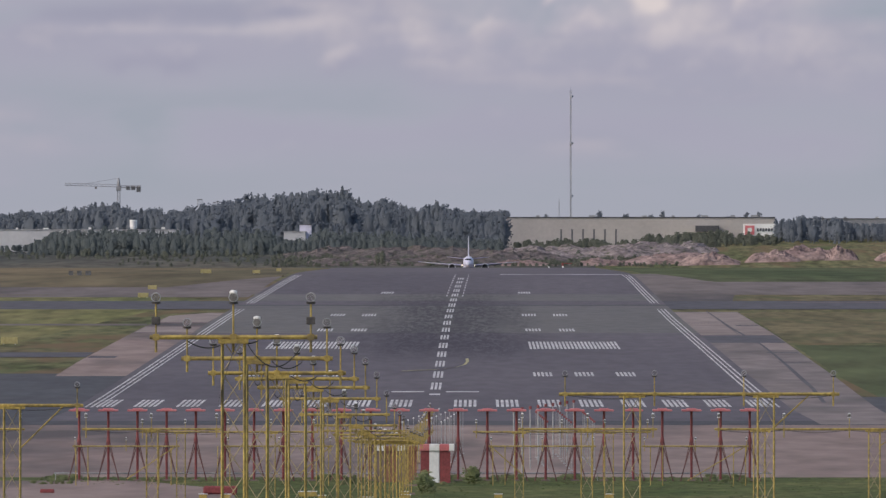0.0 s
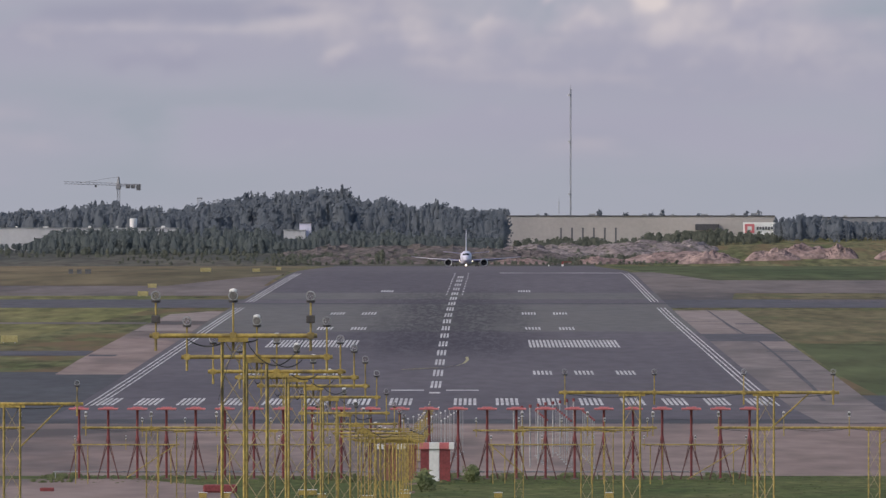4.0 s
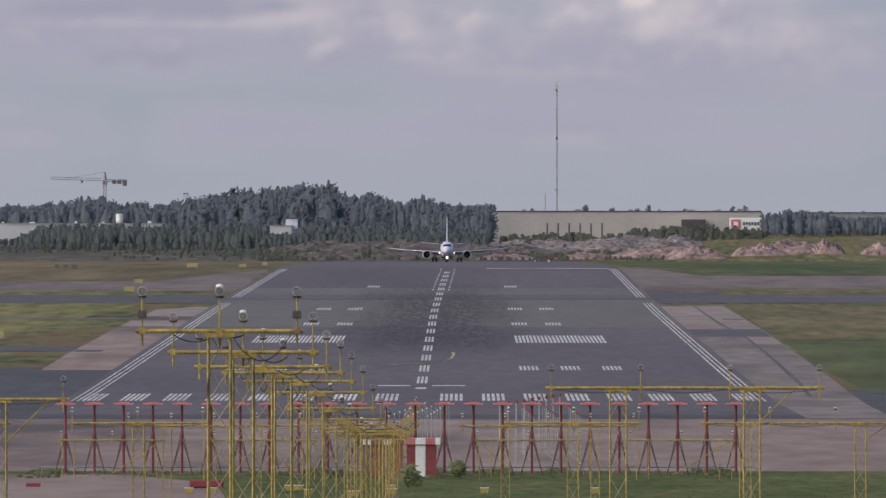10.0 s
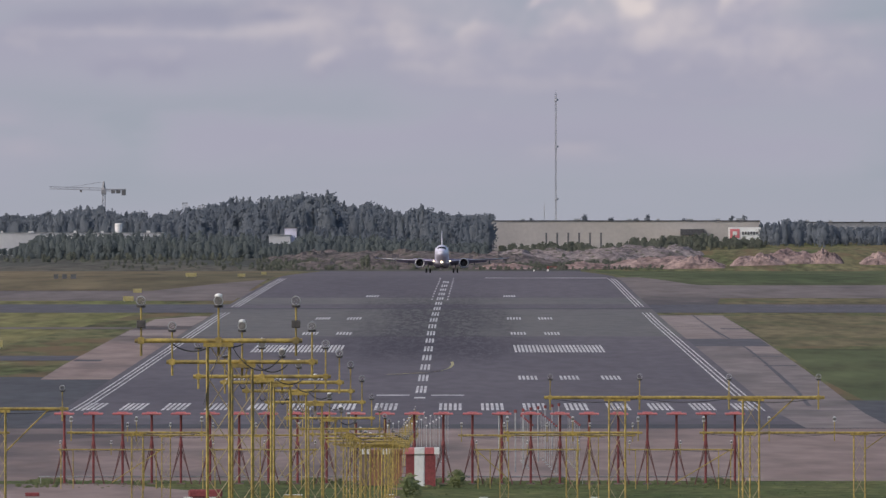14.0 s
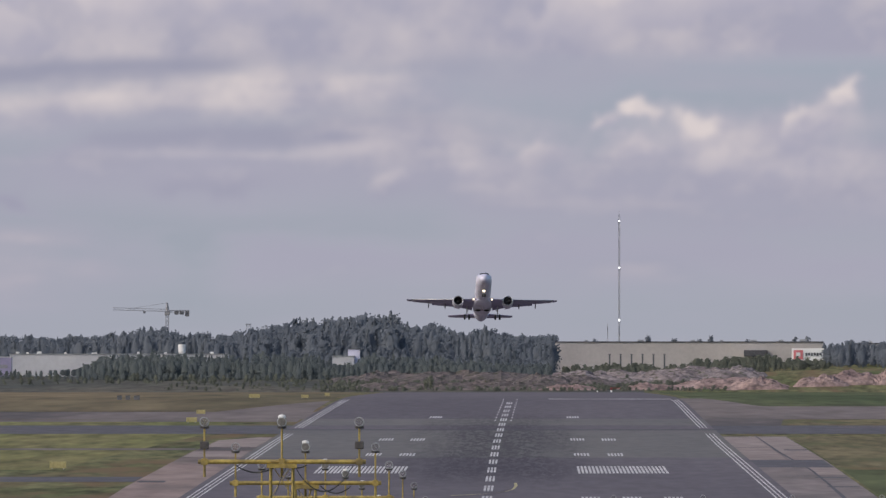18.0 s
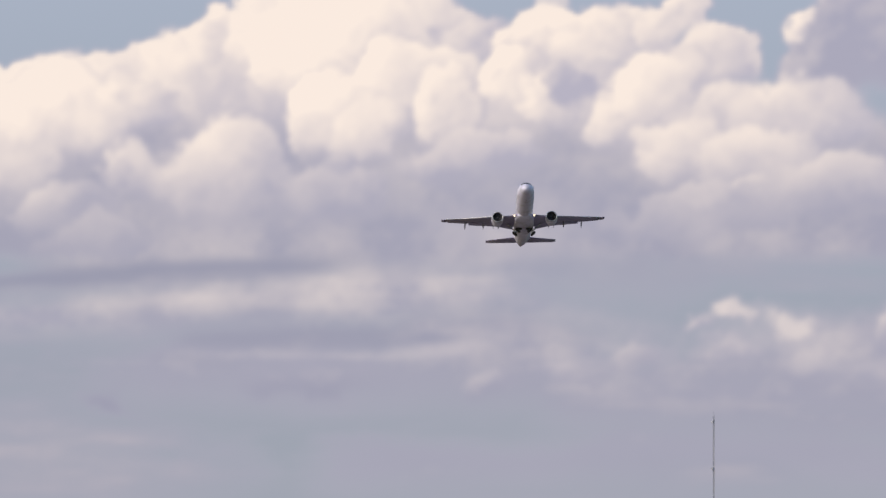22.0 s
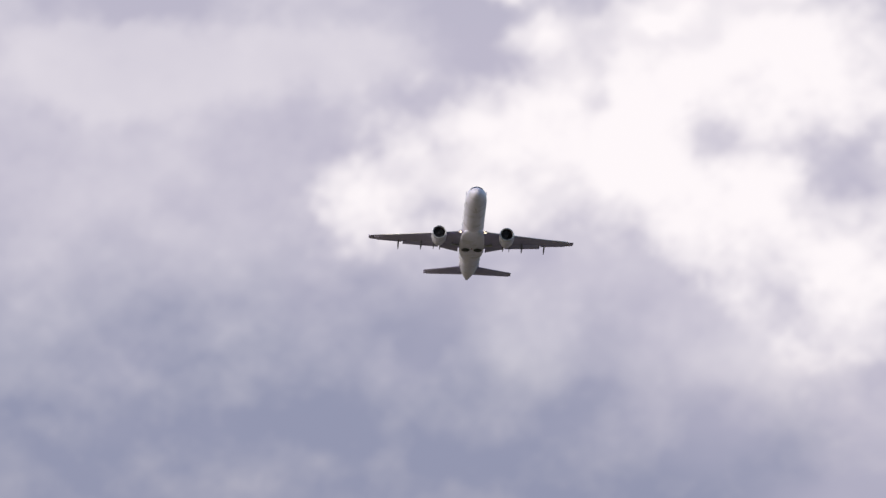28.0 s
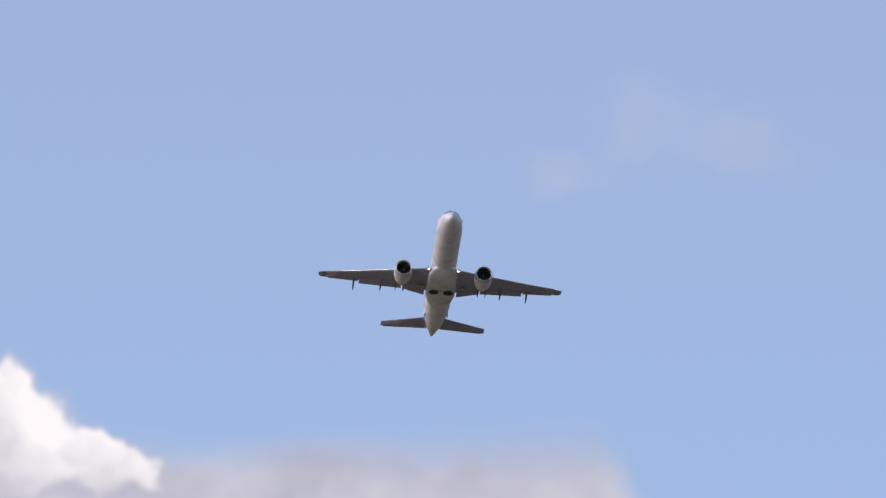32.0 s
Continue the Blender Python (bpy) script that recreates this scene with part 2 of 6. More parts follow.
def strip(name, x0, x1, y0, y1, mat, lift, step=25.0, skew=0.0, parent=None):
    """A flat piece of paving or paint that follows the land between x0..x1 and y0..y1; skew shifts its far end."""
    n = max(1, int(math.ceil((y1 - y0) / step)))
    v, f = [], []
    for i in range(n + 1):
        y = y0 + (y1 - y0) * i / n
        s = skew * i / n + bend(y)
        z = land(RUN_X, y) + lift
        v += [(x0 + s, y, z), (x1 + s, y, z)]
    f = [(2 * i, 2 * i + 1, 2 * i + 3, 2 * i + 2) for i in range(n)]
    ob = sheet(name, v, f, mat)
    if parent:
        ob.parent = parent
    return ob


def polygon(name, pts, mat, lift, step=20.0):
    """Paving whose two sides run through pairs (y, x left, x right)."""
    ys = []
    for (a, *_), (b, *_) in zip(pts, pts[1:]):
        k = max(1, int((b - a) / step))
        ys += [a + (b - a) * i / k for i in range(k)]
    ys.append(pts[-1][0])
    Y, L, R = zip(*pts)
    v = []
    for y in ys:
        z = land(RUN_X, y) + lift
        v += [(float(np.interp(y, Y, L)), y, z), (float(np.interp(y, Y, R)), y, z)]
    return sheet(name, v, [(2 * i, 2 * i + 1, 2 * i + 3, 2 * i + 2) for i in range(len(ys) - 1)], mat)


def build_ground():
    ys = sorted(set([-400, -200] + [float(a) for a in range(-100, 100, 8)] + [float(a) for a in range(100, 1100, 50)] + [float(a) for a in range(1100, 4100, 25)] + [float(a) for a in range(4100, 4950, 20)] + [4950.0]))
    xs = sorted(set([-2500.0, -1500, -900, -500, -300] + [float(a) for a in range(-220, 225, 20)] + [float(a) for a in range(-90, 95, 6)] + [300.0, 500, 900, 1500, 2500]))
    v = []
    for y in ys:
        for x in xs:
            rough = 0.0
            if y > 4060:
                rough = 1.1 * noise.noise((x * 0.03, y * 0.02, 3.0)) * smooth01(y, 4060, 4250)
            v.append((x, y, land(x, y) + rough))
    k = len(xs)
    f = [(j * k + i, j * k + i + 1, (j + 1) * k + i + 1, (j + 1) * k + i) for j in range(len(ys) - 1) for i in range(k - 1)]
    g = sheet("ground", v, f, "grass")
    g.data.materials.append(M["far_scrub"])
    g.data.polygons.foreach_set("material_index", [1 if v[q[0]][1] >= 3960 and v[q[0]][0] < 36 else 0 for q in f])
    tagged(g, "airfield grass in patches of green and straw", "ground", kind="structure")

M["mast_steel"] = two_scale("mast_steel", (0.30, 0.31, 0.35), (0.37, 0.38, 0.42), 0.5, 4, 0.6)
M["far_scrub"] = two_scale("far_scrub", (0.058, 0.062, 0.056), (0.111, 0.098, 0.078), 0.03, 0.2, 0.95, stretch=(1, 0.2, 1), grain=0.35)


for k in ("grass", "meadow", "heath", "turf", "dry_grass", "far_turf", "far_scrub", "rock", "red_soil", "scrub_soil", "asphalt", "asphalt_pale", "asphalt_mid", "asphalt_dark", "old_paving", "grey_paving", "worn_taxi", "pale_paving", "line_white", "mirage_white"):
    M[k].node_tree.nodes["Principled BSDF"].inputs["Specular IOR Level"].default_value = 0.12
build_ground()


# ---- the sky: a far backdrop, with the cloud banks worked out on a fine grid ----
def lattice(rows, cols, cell_r, cell_c, rng):
    """Smooth value noise on a grid."""
    gr, gc = int(rows / cell_r) + 3, int(cols / cell_c) + 3
    g = rng.random((gr, gc)).astype(np.float32)
    r, c = np.arange(rows) / cell_r, np.arange(cols) / cell_c
    ri, ci = r.astype(int), c.astype(int)
    fr, fc = (r - ri)[:, None].astype(np.float32), (c - ci)[None, :].astype(np.float32)
    fr, fc = fr * fr * (3 - 2 * fr), fc * fc * (3 - 2 * fc)
    a, b = g[ri][:, ci], g[ri][:, ci + 1]
    d, e = g[ri + 1][:, ci], g[ri + 1][:, ci + 1]
    return (a * (1 - fc) + b * fc) * (1 - fr) + (d * (1 - fc) + e * fc) * fr


def fractal(rows, cols, cell_r, cell_c, octaves, rng, gain=0.55):
    """Fractal noise about zero, within about -0.5..0.5."""
    out, amp, tot = np.zeros((rows, cols), np.float32), 1.0, 0.0
    for _ in range(octaves):
        out += amp * (lattice(rows, cols, max(1.5, cell_r), max(1.5, cell_c), rng) - 0.5)
        tot += amp
        amp *= gain
        cell_r, cell_c = cell_r / 2, cell_c / 2
    return out / tot * 1.5


def soften(a, n):
    for _ in range(n):
        a = (np.roll(a, 1, 0) + a * 2 + np.roll(a, -1, 0)) / 4
        a = (np.roll(a, 1, 1) + a * 2 + np.roll(a, -1, 1)) / 4
    return a


def ease(v, a, b):
    t = np.clip((v - a) / (b - a), 0, 1)
    return t * t * (3 - 2 * t)


def build_sky():
    """u to the right of the runway's line and w above the horizon, in units of 1/240 radian."""
    rng = np.random.default_rng(11)
    UNIT = 1 / 240.0
    u0, u1, w0, w1, cell = -16.0, 12.5, -3.0, 41.0, 0.05
    cols, rows = int((u1 - u0) / cell) + 1, int((w1 - w0) / cell) + 1
    U, W = np.meshgrid(np.linspace(u0, u1, cols), np.linspace(w0, w1, rows))
    U, W = U.astype(np.float32), W.astype(np.float32)
    px = lambda s: s / cell
    uu = U + 0.64 * fractal(rows, cols, px(1.2), px(1.2), 6, rng, 0.66)
    ww = W + 0.64 * fractal(rows, cols, px(1.2), px(1.2), 6, rng, 0.66)
    fine = fractal(rows, cols, px(0.9), px(1.1), 6, rng, 0.62)
    flat = fractal(rows, cols, px(0.6), px(3.6), 6, rng, 0.55)
    broad = fractal(rows, cols, px(2.4), px(3.4), 6, rng, 0.5)
    mid = fractal(rows, cols, px(1.5), px(1.8), 6, rng, 0.6)
    cover, lit, gloom = np.zeros_like(U), np.zeros_like(U), np.zeros_like(U)

    def lay(mask, light, dark=0.0):
        """Lay a cloud over those behind it: its cover, its sunlit share, its gloom."""
        nonlocal cover, lit, gloom
        mask = np.clip(mask, 0, 1)
        cover = 1 - (1 - cover) * (1 - mask)
        lit, gloom = lit * (1 - mask) + light * mask, gloom * (1 - mask) + dark * mask

    def spot(cu, cw, ru, rw):
        return np.exp(-((uu - cu) / ru) ** 2 - ((ww - cw) / rw) ** 2)

    def cumulus(lobes, seed, sun_from=(-0.55, 0.62), kids=9, edge=0.10, base=None, contrast=1.0, dark=0.05):
        """Billows laid from the back to the front, (u, w, half width, half height, light): each has a clear upper edge and melts away downwards."""
        r = np.random.default_rng(seed)
        c, s = np.zeros_like(U), np.zeros_like(U)

        def puff(cu, cw, ru, rw, light, k, strength):
            i0, i1 = np.searchsorted(W[:, 0], (cw - rw - 0.9, cw + rw + 0.9))
            j0, j1 = np.searchsorted(U[0], (cu - ru - 0.9, cu + ru + 0.9))
            if i1 <= i0 or j1 <= j0:
                return
            a, b = (uu[i0:i1, j0:j1] - cu) / ru, (ww[i0:i1, j0:j1] - cw) / rw
            al = ease(1 - np.sqrt(a * a + b * b), 0, edge * k) * ease(b, -0.95, -0.15) * strength
            sh = light + contrast * (sun_from[0] * 0.42 * a + sun_from[1] * 0.55 * b - 0.10) + 0.46 * fine[i0:i1, j0:j1]
            c[i0:i1, j0:j1] = 1 - (1 - c[i0:i1, j0:j1]) * (1 - al)
            s[i0:i1, j0:j1] = s[i0:i1, j0:j1] * (1 - al) + sh * al
        for cu, cw, ru, rw, light in lobes:
            puff(cu, cw, ru, rw, light, 1.0, 1.0)
            for _ in range(kids):
                a, q, k = r.uniform(-0.6, 3.7), r.uniform(0.25, 0.93), r.uniform(0.28, 0.6)
                ou, ow = q * math.cos(a), q * math.sin(a)
                at = light + contrast * (sun_from[0] * 0.36 * ou + sun_from[1] * 0.42 * ow - 0.06)
                puff(cu + ru * ou, cw + rw * ow, ru * k, rw * k, at + r.uniform(-0.06, 0.05), 2.4, 0.75)
        s = np.clip(s, 0, 1.5)
        g = np.full_like(U, dark)
        if base:
            shade = 1 - ease(W + 0.9 * broad, *base)
            s = s * (1 - 0.85 * shade)
            g = dark + 0.35 * shade
            c = c * ease(W + 0.35 * flat, base[0] - 0.75, base[0] - 0.05)
        lay(c, s, g)

    # grey layers along the horizon
    lay((0.36 + 1.1 * (flat + broad) * ease(W, 0.2, 2)) * (1 - ease(W, 6, 9.5)), np.clip(0.3 * (flat + broad) * ease(W, 0.2, 2.2), 0, 1), 0.66)
    for w, thick, a, b, light in ((3.55, 0.55, -11, 9, 0.02), (4.65, 0.40, -12, 1.0, 0.22), (5.6, 0.45, -13, 0.5, 0.18), (3.9, 0.3, -10, -2, 0.16), (3.0, 0.4, -2, 9, 0.02), (2.1, 0.5, -8, 8, 0.0), (6.1, 0.35, -2, 9, 0.0)):
        m = np.exp(-((W - w - 0.9 * broad - 0.5 * flat) / thick) ** 2) * ease(U + 4 * broad, a, a + 3) * (1 - ease(U + 4 * broad, b - 3, b))
        lay(0.85 * m, light - 0.04 + (0.45 * fine + 0.5 * flat) * (0.35 + 0.65 * ease(W, 2.6, 4.2)), 0.45)
    for w, thick, a, b, deep in ((4.22, 0.16, -8.4, -1.8, 0.8), (5.28, 0.24, -13, -4.6, 0.95), (3.75, 0.12, -9, -5, 0.35), (5.5, 0.3, -3.5, 1.5, 0.5)):
        m = np.exp(-((W - w - 0.25 * broad - 0.35 * flat) / thick) ** 2) * ease(U + 3 * broad, a, a + 2) * (1 - ease(U + 3 * broad, b - 2, b))
        lay(0.8 * m * deep, 0.0, 0.8)
    lay(0.55 * spot(0.6, 5.2, 1.6, 0.5), 0.0, 0.55)
    lay(0.5 * ease(spot(2.4, 4.25, 1.7, 0.55) + spot(5.2, 4.4, 1.1, 0.5) + 0.6 * spot(0.2, 3.9, 1.2, 0.4) + 0.7 * mid, 0.2, 1.0), 0.20 + 0.4 * fine, 0.2)
    cumulus([(-9.0, 3.1, 0.6, 0.4, 0.16), (-5.5, 3.4, 1.6, 0.5, 0.12), (5.2, 3.5, 1.6, 0.6, 0.12), (-2.4, 3.45, 0.6, 0.35, 0.24), (0.3, 4.0, 0.9, 0.5, 0.34), (-0.9, 3.6, 0.9, 0.4, 0.16), (1.8, 3.85, 0.8, 0.42, 0.22), (3.3, 3.6, 0.9, 0.45, 0.16),
             (2.95, 4.28, 0.72, 0.5, 0.46), (1.95, 4.6, 0.65, 0.36, 0.58), (1.35, 4.45, 0.3, 0.2, 0.34), (5.2, 4.40, 0.8, 0.5, 0.34), (4.85, 4.5, 0.4, 0.4, 0.44), (5.7, 4.8, 0.5, 0.35, 0.42)], 5,
            base=(2.9, 4.2), kids=5, edge=0.75, contrast=0.9, dark=0.3)
    # the great cumulus bank: the far slope, then three towers, then the near billows
    cumulus([(-5.0, 8.0, 2.2, 2.1, 0.46), (-9.3, 7.4, 2.6, 1.3, 0.46), (-7.2, 7.8, 2.0, 1.3, 0.46), (-1.0, 7.7, 2.6, 1.6, 0.44), (0.8, 8.0, 1.3, 1.6, 0.46), (2.9, 7.3, 2.4, 1.3, 0.42)], 20, base=(5.6, 7.8), kids=0, edge=0.2)
    cumulus([(-12.0, 7.6, 1.6, 1.2, 0.7), (-9.9, 8.1, 1.4, 1.1, 0.80), (-8.9, 8.4, 1.1, 0.85, 0.74), (-8.2, 8.7, 0.9, 0.75, 0.66), (-7.5, 8.8, 1.0, 0.9, 0.72), (-6.9, 9.3, 0.75, 0.75, 0.80), (-8.6, 7.9, 1.3, 1.0, 0.66), (-5.9, 9.6, 0.95, 1.1, 0.90), (-4.7, 9.7, 1.35, 1.05, 0.92), (-3.8, 9.55, 1.0, 1.0, 0.80),
             (-5.3, 9.0, 1.35, 1.3, 0.95), (-2.85, 9.6, 0.6, 0.6, 0.30), (-2.6, 9.2, 0.7, 0.6, 0.34)], 21, base=(5.6, 7.8), kids=5, edge=0.14)
    cumulus([(-1.35, 9.45, 0.75, 0.75, 0.90), (-1.85, 9.1, 0.6, 0.6, 0.88), (-0.5, 9.3, 0.7, 0.75, 0.82), (0.1, 9.6, 0.5, 0.5, 0.70), (1.1, 9.8, 0.60, 0.70, 0.80), (0.55, 9.5, 0.5, 0.6, 0.76), (1.7, 9.0, 0.8, 0.7, 0.62)], 22, base=(5.6, 7.8), kids=5, edge=0.14)
    lay(0.7 * np.exp(-((W - 6.5 - 0.4 * broad) / 0.7) ** 2), 0.04, 0.5)
    lay(0.95 * ease(W + 0.3 * flat + 0.2 * broad, 5.45, 5.85) * (1 - ease(W + 0.5 * mid, 7.4, 8.6)) * ease(U, -15, -12), 0.07 + 0.11 * ease(W, 6.2, 7.4) + 0.35 * fine + 0.3 * mid, 0.50)
    cumulus([(4.75, 10.8, 0.8, 1.0, 0.92), (4.15, 10.0, 0.7, 0.6, 0.86), (3.4, 9.6, 0.5, 0.35, 0.80), (5.8, 11.4, 1.2, 1.2, 0.9)], 24, kids=8)
    cumulus([(4.5, 9.3, 1.5, 1.25, 0.06), (3.5, 8.9, 0.9, 0.75, 0.14), (5.8, 9.8, 1.6, 1.6, 0.06), (7.5, 10.0, 1.8, 1.8, 0.1)], 25, contrast=0.5, kids=8, base=(6.0, 7.5), edge=0.16, dark=0.4)
    cumulus([(-3.1, 8.6, 0.7, 0.8, 0.74), (-4.0, 8.65, 1.0, 0.9, 0.92), (-9.8, 8.0, 1.15, 1.15, 0.88), (-10.9, 7.5, 1.1, 1.2, 0.90), (-8.6, 8.2, 0.7, 0.6, 0.64), (-3.2, 8.2, 0.6, 0.75, 0.86), (-5.2, 8.0, 0.78, 1.1, 0.96), (-4.5, 7.7, 0.7, 0.8, 0.74),
             (-8.7, 7.0, 0.6, 0.7, 0.44), (-7.0, 6.9, 1.3, 1.35, 0.64), (-9.9, 6.4, 1.0, 0.7, 0.52), (-9.2, 5.9, 1.0, 0.5, 0.46), (-5.0, 6.6, 1.2, 0.7, 0.34), (-2.6, 7.4, 1.2, 0.7, 0.36)], 26, base=(5.5, 8.0), contrast=1.3, kids=3, edge=0.24)
    cumulus([(-2.0, 8.7, 0.68, 0.62, 0.92), (-1.3, 8.3, 0.6, 0.5, 0.70), (-0.9, 8.5, 0.55, 0.42, 0.10), (0.55, 8.4, 1.0, 0.92, 0.94), (0.0, 7.8, 0.7, 0.7, 0.78), (1.9, 8.0, 0.6, 0.78, 0.56), (3.3, 8.1, 1.5, 0.85, 0.54), (1.2, 7.3, 1.0, 0.8, 0.66), (2.6, 7.0, 1.4, 0.9, 0.58), (2.4, 6.7, 0.4, 0.3, 0.74),
             (3.9, 6.8, 1.4, 0.8, 0.52), (1.6, 6.3, 1.6, 0.6, 0.50)], 27, base=(5.5, 7.9), contrast=1.2, kids=3, edge=0.24)
    lay(0.6 * spot(-1.6, 6.4, 2.4, 0.8), 0.10 + 0.3 * fine, 0.42)
    # the dark flat foot of the bank and the long pale lens under it
    lay(0.75 * np.exp(-((W - 5.15 - 0.05 * np.clip(U + 11, 0, 8) - 0.15 * broad - 0.25 * flat) / 0.17) ** 2) * (1 - ease(U + 2 * broad, -5.6, -3.6)), 0.0, 0.85)
    lens = np.exp(-((W - 4.55 - 0.055 * (U + 11) - 0.2 * broad - 0.3 * flat) / 0.30) ** 2) * (1 - ease(U + 1.5 * broad, -2.4, -0.6))
    lay((0.66 + 0.7 * mid) * lens, 0.17 + 0.5 * fine + 0.4 * flat, 0.34)
    lay((0.55 + 0.8 * mid) * np.exp(-((W - 4.12 - 0.25 * flat) / 0.09) ** 2) * ease(U, -8.2, -6.4) * (1 - ease(U, -3.4, -2.2)), 0.0, 0.75)
    lay((0.34 + 0.8 * mid) * np.exp(-((W - 3.93 - 0.3 * flat) / 0.11) ** 2) * ease(U, -8.0, -6.6) * (1 - ease(U, -3.0, -2.0)), 0.30, 0.2)
    # a ragged grey cloud, then a dark flat-based one
    rag = ease(spot(-8.5, 13.2, 2.6, 1.1) + spot(-5.6, 13.8, 1.6, 0.6) + 0.7 * spot(-3.9, 13.2, 1.2, 0.5) + spot(-11.5, 13.0, 2.5, 1.4) + 0.75 * mid, 0.25, 0.75) * ease(W, 10.5, 11.5)
    lay(0.78 * rag, 0.02 + 0.45 * spot(-9.6, 13.2, 1.0, 0.4) + 0.4 * fine, 0.38)
    deck = ease(W + 0.28 * flat + 0.25 * broad - 0.25 * ease(U, -1, 4), 14.25, 14.75 + 0.25 * ease(U, -3, 3))
    heavy = 1.0 * (1 - ease(W + 2.4 * broad + 0.25 * np.clip(U + 2, -6, 6), 15.4, 19.4)) * (1 - 0.55 * ease(U + 4 * broad, 1.0, 4.5))
    lay(deck * 0.98, 0.03 + 0.22 * ease(W, 15.5, 20) * (0.5 + broad) + 0.26 * mid + 0.18 * fine + 0.30 * broad * ease(W, 20, 24) + 0.25 * spot(-2.2, 17.4, 1.0, 0.9) + 0.3 * spot(2.4, 17.6, 1.5, 0.8), heavy)
    # bright towers against the light
    glare = (spot(-4.6, 20.8, 1.0, 0.8) + 0.6 * spot(-5.3, 20.2, 0.9, 0.8) + 0.5 * spot(-2.5, 19.9, 1.8, 0.8) + 0.85 * spot(-3.0, 21.6, 1.5, 1.2) + 1.15 * spot(0.2, 23.0, 1.6, 1.4) + 1.3 * spot(2.8, 23.2, 2.2, 1.4) + spot(2.4, 20.2, 1.4, 1.3) + 0.9 * spot(4.0, 19.4, 1.2, 1.5) + 0.6 * spot(0.5, 20.8, 1.6, 0.8) + 0.7 * spot(-1.2, 22.0, 1.2, 1.0) + 0.75 * spot(-0.1, 21.0, 1.0, 0.9) + 0.4 * spot(-2.4, 20.7, 0.9, 0.7) + 0.6 * spot(1.4, 19.4, 0.7, 1.1) - 0.45 * spot(0.7, 17.9, 0.9, 0.9) + 0.45 * spot(1.8, 21.6, 3.0, 2.4) + 0.8 * spot(3.6, 18.2, 1.4, 1.2)
             - 0.75 * spot(1.3, 21.4, 0.8, 0.5) - 0.75 * spot(3.4, 20.9, 0.9, 0.55) - 0.5 * spot(-0.9, 22.2, 0.5, 0.6) - 0.35 * spot(0.2, 19.2, 0.9, 1.0) + 0.4 * spot(0.2, 20.0, 1.4, 0.8))
    m = ease(glare + 0.75 * mid + 0.6 * fine, 0.22, 0.95)
    m = m * ease(W, 15.0, 16.0)
    lay(m, 0.34 + 0.60 * ease(glare + 1.15 * mid + 1.1 * fine, 0.35, 1.7), 0.0)
    lay(0.6 * ease(spot(-10.0, 23.0, 1.8, 1.0) + spot(-8.0, 22.8, 2.2, 0.9) + 0.9 * spot(-5.2, 23.0, 1.6, 0.7) + 0.8 * spot(-9.5, 26.4, 1.6, 1.0) + spot(-8.2, 27.6, 1.8, 0.9) + 0.9 * spot(-1.3, 27.6, 0.9, 1.3) + spot(-11, 25.2, 1.5, 1.0) + 0.8 * mid, 0.3, 1.1) * ease(W, 15.0, 16.0), 0.52, 0.0)
    lay(0.6 * spot(-5.5, 26.2, 4.0, 0.9), 0.0, 0.24)
    # the upper edge of the grey cloud, a hole in it, and the blue beyond
    rise = W + 0.8 * broad + 0.5 * mid + 1.5 * ease(U + 0.6 * mid, -0.7, 0.9) * (1 - 0.75 * spot(1.3, 28.2, 1.0, 0.7))
    hole = 1.0 * spot(-0.2, 25.3, 0.95, 0.7) + 0.6 * spot(0.4, 25.6, 0.9, 0.7) + 1.1 * spot(0.35, 26.3, 0.75, 1.1) + 0.9 * spot(0.15, 27.6, 0.6, 0.9) + 0.6 * spot(0.9, 28.6, 0.8, 0.6)
    open_sky = np.maximum(ease(rise, 29.4, 30.5), ease(hole + 0.9 * mid + 0.5 * fine, 0.3, 1.15) * ease(W, 24, 24.7) * 0.8)
    cover = cover * (1 - open_sky)
    cumulus([(3.6, 27.8, 1.0, 0.75, 0.88), (2.75, 28.0, 0.45, 0.45, 0.95), (3.6, 28.2, 0.5, 0.4, 0.9), (5.0, 26.4, 1.7, 1.9, 0.92), (3.0, 26.2, 1.1, 1.1, 0.95), (1.95, 26.6, 0.55, 0.6, 0.97), (1.5, 26.1, 0.55, 0.5, 0.97), (1.6, 25.4, 0.6, 0.7, 0.95), (0.6, 24.7, 0.7, 0.5, 0.95),
             (-0.35, 24.65, 0.5, 0.5, 0.95), (-1.1, 24.25, 0.6, 0.45, 0.88), (-2.3, 24.0, 0.8, 0.55, 0.75), (3.9, 25.0, 1.8, 1.7, 1.0), (2.3, 24.4, 1.8, 1.2, 1.02), (0.3, 23.7, 1.6, 1.0, 1.0), (-1.8, 23.1, 1.4, 0.8, 0.88)], 43, sun_from=(-0.15, 0.4), kids=14, edge=1.0, contrast=0.4)
    lay(0.5 * ease(spot(3.2, 25.2, 2.4, 1.6) * 0.8 + 1.3 * mid + 1.3 * fine, 0.45, 1.2) * ease(W, 22.0, 23.0) * (1 - ease(W, 28.0, 29.0)), 0.5, 0.0)
    cumulus([(-12.2, 30.6, 1.0, 1.6, 0.7), (-11.0, 30.65, 0.8, 0.75, 0.9), (-10.5, 30.2, 0.8, 0.75, 0.9), (-9.8, 29.8, 0.9, 0.7, 0.9), (-9.35, 30.0, 0.5, 0.5, 0.88), (-8.9, 29.5, 0.6, 0.5, 0.8), (-11.2, 29.6, 1.3, 0.8, 0.5)], 41, sun_from=(0.3, 0.5), base=(28.0, 29.6), kids=14, edge=0.32, contrast=0.8)
